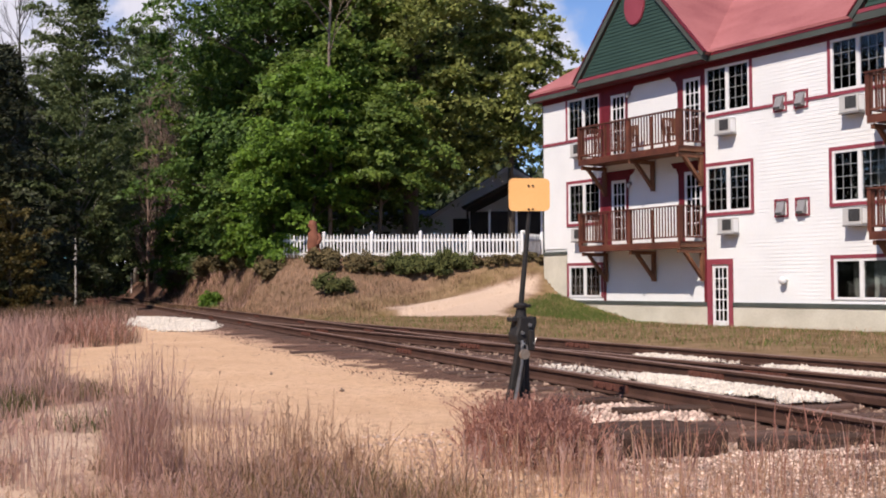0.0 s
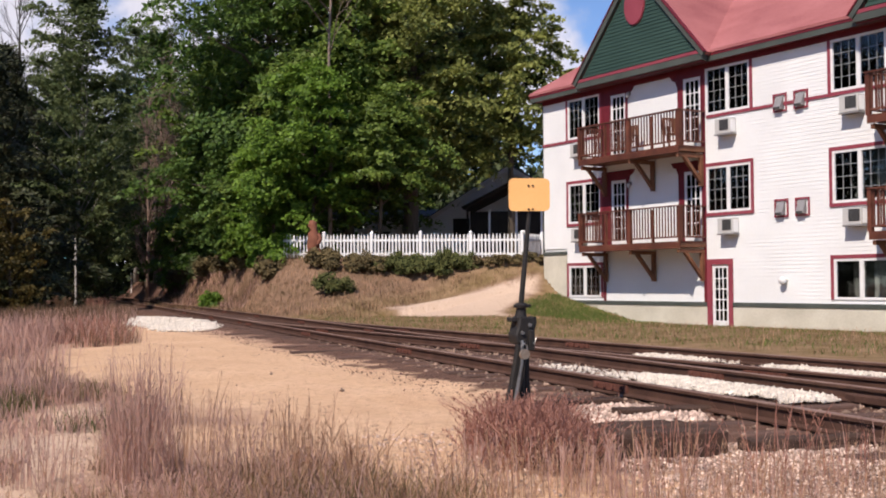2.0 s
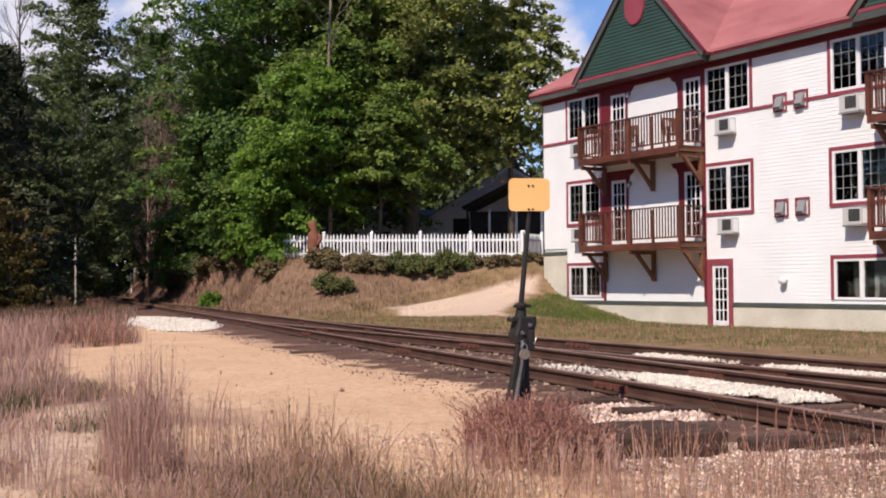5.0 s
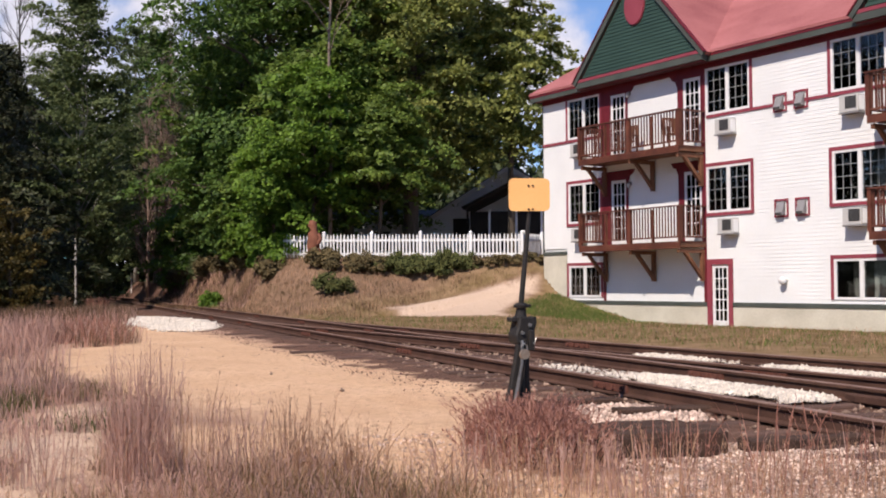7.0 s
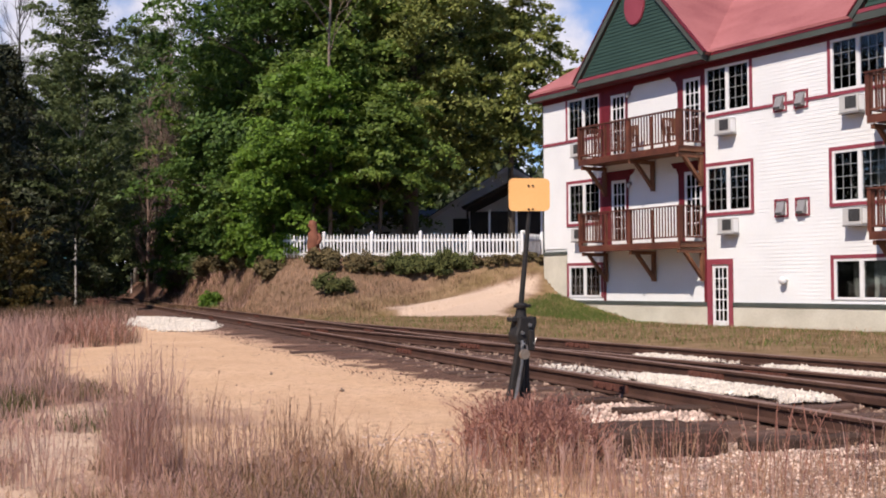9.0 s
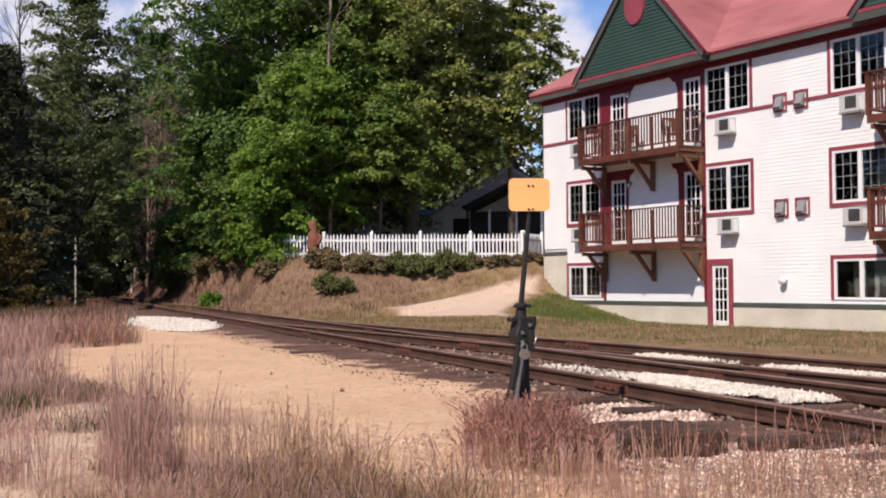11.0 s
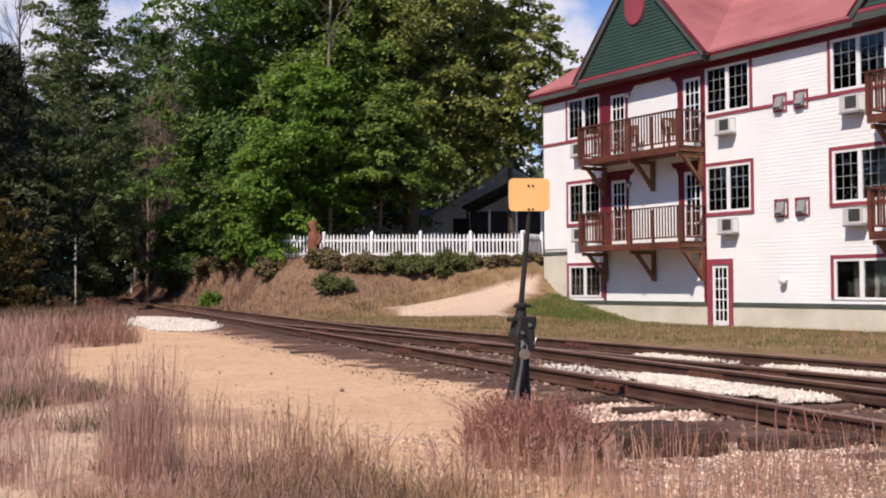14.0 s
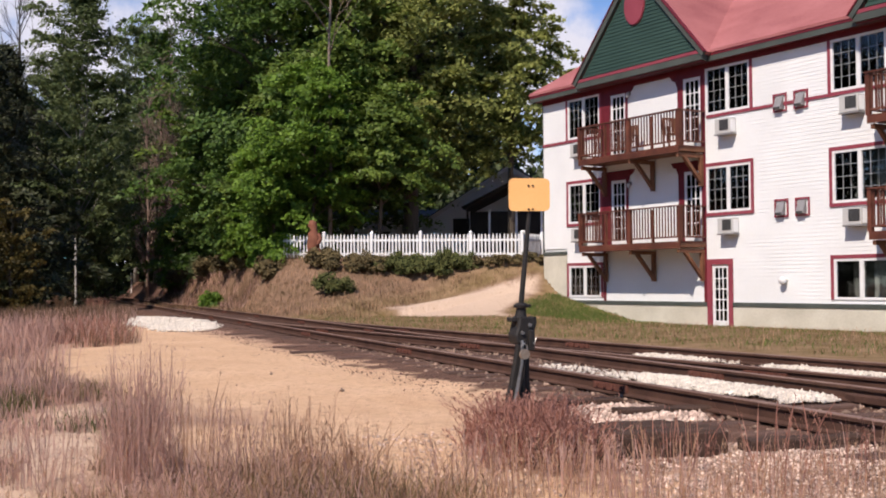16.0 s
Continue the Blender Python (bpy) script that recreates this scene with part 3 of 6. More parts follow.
def cuts(z, x0, x1):
    """Stretches of the front at height z that are solid."""
    spans = [(x0, x1)]
    for _, a, b, c, d in HOLES:
        if c < z < d:
            spans = [p for s in spans for p in ((s[0], min(s[1], a)), (max(s[0], b), s[1])) if p[1] - p[0] > 0.01]
    return spans


def build_apartments():
    house = thing("apartment_building", FACADE, "three-storey white clapboard apartment building with red trim and red roof", "building")
    # core wall with openings right through it
    g = Geo()
    levels = sorted({-1.0, TOP, *[h[3] for h in HOLES], *[h[4] for h in HOLES]})
    for a, b in zip(levels, levels[1:]):
        for x0, x1 in cuts((a + b) / 2, 0, LENGTH):
            g.box(x0, x1, 0.02, 0.2, a, b)
    part("wall", g, M["wall_core"], house, "front wall core")
    part("wall", Geo().box(0, 0.2, 0.205, DEEP, -1, TOP), M["siding"], house, "white end wall")
    part("wall", Geo().box(LENGTH - 0.2, LENGTH, 0.205, DEEP, -1, TOP), M["siding"], house, "white end wall")
    part("wall", Geo().box(0.205, LENGTH - 0.205, DEEP - 0.2, DEEP, -1, TOP), M["siding"], house, "white rear wall")
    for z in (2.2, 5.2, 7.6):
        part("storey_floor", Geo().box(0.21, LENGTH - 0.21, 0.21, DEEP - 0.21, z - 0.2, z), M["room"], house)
    part("inner_wall", Geo().box(0.21, LENGTH - 0.21, 3.0, 3.15, -1, 7.39), M["room"], house, "wall behind the windows, coloured dark for a dim room")
    # foundation
    for x0, x1, z1 in ((0.002, 1.35, 2.0), (1.352, 8.31, 0.27), (9.37, LENGTH, 0.27)):
        part("foundation", Geo().box(x0, x1, -0.05, 0.015, -1.2, z1 - 0.003), M["concrete"], house, "weathered pale concrete foundation")
        part("sill_board", Geo().box(x0, x1, -0.075, 0.015, z1, z1 + 0.12), M["fascia_green"], house, "grey-green board above the foundation")
    # clapboards, one course after the other
    z, h, laid, upper = 0.392, 0.108, 0, Geo()
    while z < TOP - 0.1:
        top = min(z + h, TOP)
        mid = (z + top) / 2
        for a, b in cuts(mid, 1.36 if z < 2.15 else 0.0, LENGTH):
            faces = [(0, 1, 2, 3), (4, 7, 6, 5), (0, 4, 5, 1), (3, 2, 6, 7), (0, 3, 7, 4), (1, 5, 6, 2)]
            corners = [(a, -0.0155, z), (b, -0.0155, z), (b, -0.008, top + 0.004), (a, -0.008, top + 0.004), (a, 0.018, z), (b, 0.018, z), (b, 0.018, top + 0.004), (a, 0.018, top + 0.004)]
            laid += 1
            if laid <= 296:
                part("clapboard", Geo().add(corners, faces), M["siding"], house)
            else:
                upper.add(corners, faces)
        z += h
    tagged(part("clapboard", upper, M["siding"], house), "narrow white clapboard courses under the eaves", kind="stuff")
    # frieze under the eaves, corner board, bands
    part("frieze_board", Geo().box(0, LENGTH, -0.05, -0.026, 7.5, TOP), M["dark_red"], house, "dark red frieze board")
    part("corner_board", Geo().box(-0.02, 0.0, -0.04, 0.15, 0.6, 7.5), M["fascia_green"], house)
    for k in (0, 1):
        o = k * STEP
        for x0, x1 in ((0.0, 3.3), (8.36, STEP)):
            part("band_board", Geo().box(x0 + o + 0.001, x1 + o, -0.045, -0.026, 5.98, 6.07), M["red_trim"], house, "red band board")
        # dark red panels round the balcony doors
        for (x0, x1), (d0, d1) in (((3.36, 4.72), DOOR_A), ((7.12, 8.18), DOOR_B)):
            for fl, up in ((FLOOR2, 4.75), (FLOOR3, 7.5)):
                g = Geo()
                g.box(x0 + o, d0 + o, -0.055, -0.026, fl, up).box(d1 + o, x1 + o, -0.055, -0.026, fl, up).box(d0 + o, d1 + o, -0.055, -0.026, fl + 2.2, up)
                part("door_surround", g, M["dark_red"], house, "dark red board surround of a balcony door")
        for x in (3.42, 8.19):
            part("upright_board", Geo().box(x + o, x + o + 0.1, -0.06, -0.027, 0.392, 7.5), M["dark_red"], house, "dark red upright board")
        for fl, up in ((FLOOR2, 4.75), (FLOOR3, 7.5)):
            for x, d in ((4.72, 1), (7.12, -1)):
                g = Geo().prism([(x + o, up), (x + o + 0.34 * d, up), (x + o + 0.24 * d, up - 0.14), (x + o + 0.1 * d, up - 0.2), (x + o, up - 0.42)], 1, -0.052, -0.026)
                part("corner_bracket", g, M["dark_red"], house)
    # windows and doors
    for kind, a, b, c, d in HOLES:
        if kind == "window":
            build_window(house, a, b, c, d)
        else:
            build_door(house, a, b, c, d)
    build_roof(house)
    for k in (0, 1):
        for fl in (FLOOR2, FLOOR3):
            build_balcony(house, k * STEP, fl)
    return house


def build_window(house, a, b, c, d):
    w = part("window", Geo().box(a, b, -0.04, 0.0, d - 0.07, d).box(a, b, -0.04, 0.0, c, c + 0.07).box(a, a + 0.075, -0.04, 0.0, c + 0.07, d - 0.07).box(b - 0.075, b, -0.04, 0.0, c + 0.07, d - 0.07)
             .box((a + b) / 2 - 0.06, (a + b) / 2 + 0.06, -0.045, 0.0, c + 0.07, d - 0.07), M["white_paint"], house, "white twin window")
    t = 0.1
    if c > 5:
        for x in (a - t, b):
            part("trim", Geo().box(x, x + t, -0.052, -0.027, 6.07, 7.5), M["red_trim"], w, "red trim")
    else:
        low = c - (t if c > 2 else 0)
        part("trim", Geo().box(a - t, b + t, -0.052, -0.027, d, d + t), M["red_trim"], w, "red trim")
        for x in (a - t, b):
            part("trim", Geo().box(x, x + t, -0.052, -0.027, low, d - 0.002), M["red_trim"], w, "red trim")
        if c > 2:
            part("trim", Geo().box(a, b, -0.052, -0.027, low, c - 0.002), M["red_trim"], w, "red trim")
    for x0, x1 in ((a + 0.075, (a + b) / 2 - 0.06), ((a + b) / 2 + 0.06, b - 0.075)):
        pane = part("pane", Geo().box(x0, x1, 0.006, 0.012, c + 0.07, d - 0.07), M["glass"], w)
        pane.visible_shadow = False
        if not (c < 1 and a > 10):
            g = Geo()
            cols, rows = 3, 4 if c > 2 else 3
            for i in range(1, cols):
                x = x0 + (x1 - x0) * i / cols
                g.box(x - 0.0055, x + 0.0055, -0.006, 0.004, c + 0.07, d - 0.07)
            for i in range(1, rows):
                zz = c + 0.07 + (d - c - 0.14) * i / rows
                g.box(x0, x1, -0.0055, 0.0035, zz - 0.0055, zz + 0.0055)
            part("muntin", g, M["muntin"], w)
    # curtains drawn to the sides
    for x0, x1 in ((a + 0.05, a + random.uniform(0.35, 0.75)), (b - random.uniform(0.35, 0.75), b - 0.05)):
        g = Geo()
        n = 9
        xs = [x0 + (x1 - x0) * i / n for i in range(n + 1)]
        out = [(x, 0.3 + 0.03 * (i % 2)) for i, x in enumerate(xs)] + [(x, 0.315 + 0.03 * (i % 2)) for i, x in reversed(list(enumerate(xs)))]
        part("curtain", g.prism(out, 2, c - 0.05, d + 0.05), M["curtain"], w)


def build_door(house, a, b, c, d):
    w = part("door", Geo().box(a, a + 0.1, -0.03, 0.01, c, d).box(b - 0.1, b, -0.03, 0.01, c, d).box(a + 0.1, b - 0.1, -0.03, 0.01, d - 0.1, d).box(a + 0.1, b - 0.1, -0.03, 0.01, c, c + 0.16),
             M["white_paint"], house, "white glazed door with small panes")
    pane = part("pane", Geo().box(a + 0.1, b - 0.1, -0.012, -0.006, c + 0.16, d - 0.1), M["glass"], w)
    pane.visible_shadow = False
    g = Geo()
    for i in (1, 2):
        x = a + 0.1 + (b - a - 0.2) * i / 3
        g.box(x - 0.016, x + 0.016, -0.028, -0.013, c + 0.16, d - 0.1)
    for i in range(1, 5):
        zz = c + 0.16 + (d - c - 0.26) * i / 5
        g.box(a + 0.1, b - 0.1, -0.026, -0.0131, zz - 0.016, zz + 0.016)
    part("muntin", g, M["white_paint"], w)
    part("handle", Geo().box(b - 0.08, b - 0.05, -0.08, -0.031, c + 0.95, c + 1.0), M["ac_grey"], w)
    if c < 1:
        t = 0.2
        part("door_frame", Geo().box(a - t, a - 0.002, -0.07, -0.026, c - 0.3, d + 0.17).box(b + 0.002, b + t - 0.04, -0.07, -0.026, c - 0.3, d + 0.17).box(a, b, -0.07, -0.026, d, d + 0.17), M["red_trim"], house, "wide red door frame")


def build_roof(house):
    o = 0.38
    pitch = 0.72
    zr = 7.97
    half = DEEP / 2 + o
    rise = half * pitch
    x0, x1, y0, y1 = -o, LENGTH + o, -o, DEEP + o
    ym = DEEP / 2
    v = [(x0, y0, zr), (x1, y0, zr), (x1, y1, zr), (x0, y1, zr), (x0 + half, ym, zr + rise), (x1 - half, ym, zr + rise)]
    top = [(0, 1, 5, 4), (1, 2, 5), (2, 3, 4, 5), (3, 0, 4)]
    g = Geo().add(v, top)
    g.add([(p[0], p[1], p[2] - 0.09) for p in v], [tuple(reversed(f)) for f in top])
    g.f += [(0, 1, 7, 6), (1, 2, 8, 7), (2, 3, 9, 8), (3, 0, 6, 9)]
    part("roof", g, M["roof"], house, "pinkish red shingle hip roof")
    part("eave_board", Geo().box(x0 + 0.02, x1 - 0.02, y0 + 0.02, y0 + 0.06, 7.80, 7.877), M["dark_red"], house, "dark red eave edge")
    part("fascia", Geo().box(x0 + 0.03, x1 - 0.03, y0 + 0.03, y0 + 0.07, TOP - 0.02, 7.798), M["fascia_green"], house, "grey-green fascia board")
    part("fascia", Geo().box(x0 + 0.03, x0 + 0.07, y0 + 0.072, y1 - 0.05, TOP - 0.02, 7.877), M["fascia_green"], house)
    part("soffit", Geo().box(x0 + 0.072, x1 - 0.05, y0 + 0.072, -0.055, TOP, TOP + 0.03), M["dark_red"], house, "dark red soffit")
    for k in (0, 1):
        build_gable(house, 2.82 + k * STEP, 8.64 + k * STEP)


def build_gable(house, a, b):
    """A steep front gable with green clapboards and an oval red vent."""
    mid, base, y = (a + b) / 2, 8.02, -0.52
    rise = (b - a) / 2 * 1.08
    gable = part("gable", Geo().prism([(a + 0.1, base - 0.1), (b - 0.1, base - 0.1), (mid, base + rise - 0.2)], 1, y, 3.5), M["green_siding"], house, "steep dark green gable")
    z, h = base, 0.115
    while z < base + rise - 0.35:
        w0, w1 = (rise - 0.16 - (z - base)) / 1.08, (rise - 0.16 - (z + h - base)) / 1.08
        g = Geo().add([(mid - w0, y - 0.03, z), (mid + w0, y - 0.03, z), (mid + w1, y - 0.012, z + h), (mid - w1, y - 0.012, z + h), (mid - w0, y - 0.003, z), (mid + w0, y - 0.003, z), (mid + w1, y - 0.003, z + h), (mid - w1, y - 0.003, z + h)],
                      [(0, 1, 2, 3), (4, 7, 6, 5), (0, 4, 5, 1), (3, 2, 6, 7), (0, 3, 7, 4), (1, 5, 6, 2)])
        part("clapboard", g, M["green_siding"], gable)
        z += h
    part("band", Geo().box(a - 0.1, b + 0.1, y - 0.09, y - 0.032, base - 0.14, base - 0.04), M["red_trim"], gable, "red board at the foot of the gable")
    part("band", Geo().box(a - 0.15, b + 0.15, y - 0.08, y - 0.0, base - 0.34, base - 0.142), M["fascia_green"], gable, "grey-green board at the foot of the gable")
    part("soffit", Geo().box(a - 0.1, b + 0.1, y + 0.002, -0.385, TOP - 0.018, TOP + 0.02), M["dark_red"], gable, "dark red soffit under the gable")
    for x in (a - 0.15, b + 0.1):
        part("return_board", Geo().box(x, x + 0.05, y + 0.002, -0.4, TOP - 0.015, base - 0.1), M["fascia_green"], gable)
    # roof slopes and barge boards
    for sgn in (-1, 1):
        foot = (mid + sgn * ((b - a) / 2 + 0.2), base - 0.21)
        apex = (mid, base + rise)
        nx, nz = sgn * 0.737, 0.676
        out = [foot, apex, (apex[0], apex[1] + 0.16), (foot[0] + nx * 0.12, foot[1] + nz * 0.12)]
        part("gable_roof", Geo().prism(out, 1, y - 0.028, 5.5), M["roof"], gable, "pinkish red shingle slope")
        inn = [(foot[0] + nx * 0.09, foot[1] + nz * 0.09), (apex[0], apex[1] + 0.13), (apex[0], apex[1] - 0.13), (foot[0] - nx * 0.08, foot[1] - nz * 0.08 + 0.02)]
        part("barge_board", Geo().prism(inn, 1, y - 0.12, y - 0.032), M["fascia_green"], gable, "grey-green barge board")
        edge = [(foot[0] + nx * 0.13, foot[1] + nz * 0.13), (apex[0], apex[1] + 0.19), (apex[0], apex[1] + 0.13), (foot[0] + nx * 0.09, foot[1] + nz * 0.09)]
        part("drip_edge", Geo().prism(edge, 1, y - 0.15, y - 0.0285), M["dark_red"], gable, "dark red roof edge")
    n = 28
    oval = [(mid + 0.46 * math.cos(2 * math.pi * i / n), base + 1.95 + 0.62 * math.sin(2 * math.pi * i / n)) for i in range(n)]
    ring = [(mid + 0.49 * math.cos(2 * math.pi * i / n), base + 1.95 + 0.65 * math.sin(2 * math.pi * i / n)) for i in range(n)]
    part("oval_panel", Geo().prism(ring, 1, y - 0.06, y - 0.025), M["red_trim"], gable, "raised red rim of the oval panel")
    part("oval_panel", Geo().prism(oval, 1, y - 0.08, y - 0.061), M["red_trim"], gable, "red oval panel")


def build_balcony(house, o, fl):
    """A stained wooden balcony on three braces."""
    x0, x1, out = 3.5 + o, 8.28 + o, -1.15
    b = part("balcony", Geo().box(x0, x1, out + 0.05, -0.062, fl - 0.17, fl - 0.04), M["deck_frame"], house, "brown stained wooden balcony")
    n = 9
    for i in range(n):
        ya, yb = out + (1.09 / n) * i, out + (1.09 / n) * (i + 1) - 0.008
        part("deck_board", Geo().box(x0 - 0.02, x1 + 0.02, ya, yb, fl - 0.038, fl), M["deck_wood"], b)
    part("rim_joist", Geo().box(x0 - 0.02, x1 + 0.02, out, out + 0.045, fl - 0.21, fl - 0.04), M["deck_wood"], b)
    top = fl + 1.03
    # posts
    mid = 6.0 + o
    for x in (x0, 4.85 + o, mid, 7.1 + o, x1):
        big = x in (x0, mid, x1)
        w = 0.058 if big else 0.035
        part("post", Geo().box(x - w, x + w, out + 0.0, out + 2 * w, fl + 0.001, top + (0.02 if big else -0.03)), M["deck_wood"], b)
    # rails
    part("top_rail", Geo().box(x0 - 0.06, x1 + 0.06, out - 0.03, out + 0.1, top + 0.022, top + 0.06), M["deck_wood"], b)
    part("bottom_rail", Geo().box(x0 + 0.052, x1 - 0.052, out + 0.03, out + 0.07, fl + 0.11, fl + 0.16), M["deck_wood"], b)
    for x in (x0, x1):
        part("top_rail", Geo().box(x - 0.06, x + 0.06, out + 0.102, -0.062, top + 0.022, top + 0.06), M["deck_wood"], b)
        part("bottom_rail", Geo().box(x - 0.02, x + 0.02, out + 0.1, -0.062, fl + 0.11, fl + 0.16), M["deck_wood"], b)
    g0 = part("baluster", Geo().box(-0.016, 0.016, -0.015, 0.015, fl + 0.161, top + 0.021), M["deck_wood"], b)
    n = 36
    spots = [(x0 + 0.12 + (x1 - x0 - 0.24) * i / (n - 1), out + 0.05) for i in range(n)]
    spots += [(x, out + 0.2 + 0.13 * i) for x in (x0, x1) for i in range(7)]
    g0.matrix_basis = pose(spots[0][0], spots[0][1], 0)
    for x, y in spots[1:]:
        share("baluster", g0.data, b, pose(x, y, 0))
    # braces under the deck
    for x in (x0 + 0.1, mid, x1 - 0.1):
        part("brace", Geo().box(x - 0.06, x + 0.06, -0.17, -0.062, fl - 1.2, fl - 0.225), M["deck_frame"], b)
        part("strut", Geo().bar((x, -0.12, fl - 1.1), (x, out + 0.3, fl - 0.29), 0.1, 0.11, (1, 0, 0)), M["deck_frame"], b)
        part("beam", Geo().box(x - 0.05, x + 0.05, out + 0.05, -0.172, fl - 0.34, fl - 0.222), M["deck_frame"], b)


build_apartments()


def wall_unit(x, z, w=0.6, h=0.46, out=0.28):
    """A through-the-wall air conditioner in its sleeve."""
    m = FACADE @ pose(x, -0.026, z)
    a = thing("air_conditioner", m, "pale grey air conditioner box set through the white wall", "air conditioner", "wall air conditioners")
    part("casing", Geo().box(0, w, -out, 0, 0, h), M["ac_grey"], a, bevel=0.012)
    part("front_grille", Geo().box(w * 0.34, w * 0.92, -out - 0.015, -out - 0.001, 0.1, h - 0.05), M["grille"], a, "dark louvred grille")
    part("drip_tray", Geo().box(-0.01, w + 0.01, -out - 0.02, 0.0, -0.035, -0.002), M["vent_grey"], a, "grey drip tray")
    # added white sheet: sunlight on the casing's near side, put into colour
    part("lit_side_panel", Geo().box(w + 0.001, w + 0.014, -out + 0.05, -0.04, 0.04, h - 0.04), M["white_paint"], a, "white sheet painting the sunlit side of the casing")
    return a


def wall_vent(x, z):
    m = FACADE @ pose(x, -0.026, z)
    a = thing("wall_vent", m, "grey hooded vent with a red frame on the white wall", "vent", "wall vents")
    part("frame", Geo().box(0, 0.5, -0.03, -0.001, 0, 0.05).box(0, 0.5, -0.03, -0.001, 0.47, 0.52).box(0, 0.05, -0.03, -0.001, 0.05, 0.47).box(0.45, 0.5, -0.03, -0.001, 0.05, 0.47), M["red_trim"], a, "red frame")
    part("hood", Geo().prism([(-0.002, 0.44), (-0.03, 0.44), (-0.15, 0.14), (-0.15, 0.07), (-0.002, 0.07)], 0, 0.12, 0.38), M["vent_grey"], a, "grey sheet metal hood")
    part("flap", Geo().box(0.14, 0.36, -0.166, -0.151, 0.08, 0.13), M["grille"], a)
    return a


for x, z in ((8.96, 5.40), (9.02, 2.43), (1.95, 5.42), (1.95, 2.45), (13.5, 5.44), (13.55, 2.47)):
    wall_unit(x, z)
for x in (11.0, 11.75):
    for z in (5.8, 2.81):
        wall_vent(x, z)
lamp = thing("wall_lamp", FACADE @ pose(11.35, -0.026, 1.05), "small round white lamp on the clapboard wall", "lamp")
part("base_plate", Geo().tube([(0, 0, 0), (0, -0.03, 0)], [0.09, 0.09], 14), M["white_paint"], lamp)
part("globe", Geo().tube([(0, -0.031, 0), (0, -0.08, -0.01), (0, -0.15, -0.03), (0, -0.2, -0.04), (0, -0.22, -0.045)], [0.05, 0.1, 0.12, 0.09, 0.03], 14), M["white_paint"], lamp, smooth=True)


def door_lamp(x, z):
    a = thing("wall_lamp", FACADE @ pose(x, -0.026, z), "small white lamp beside a balcony door", "lamp", "balcony door lamps")
    part("bracket", Geo().box(-0.04, 0.04, -0.06, 0.0, -0.02, 0.1), M["vent_grey"], a)
    part("shade", Geo().tube([(0, -0.11, 0.06), (0, -0.11, -0.02), (0, -0.11, -0.1)], [0.04, 0.065, 0.055], 12), M["ac_grey"], a, "pale glass shade", smooth=True)


for x, z in ((4.84, FLOOR3 + 2.1), (4.84, FLOOR2 + 2.0)):
    door_lamp(x, z)


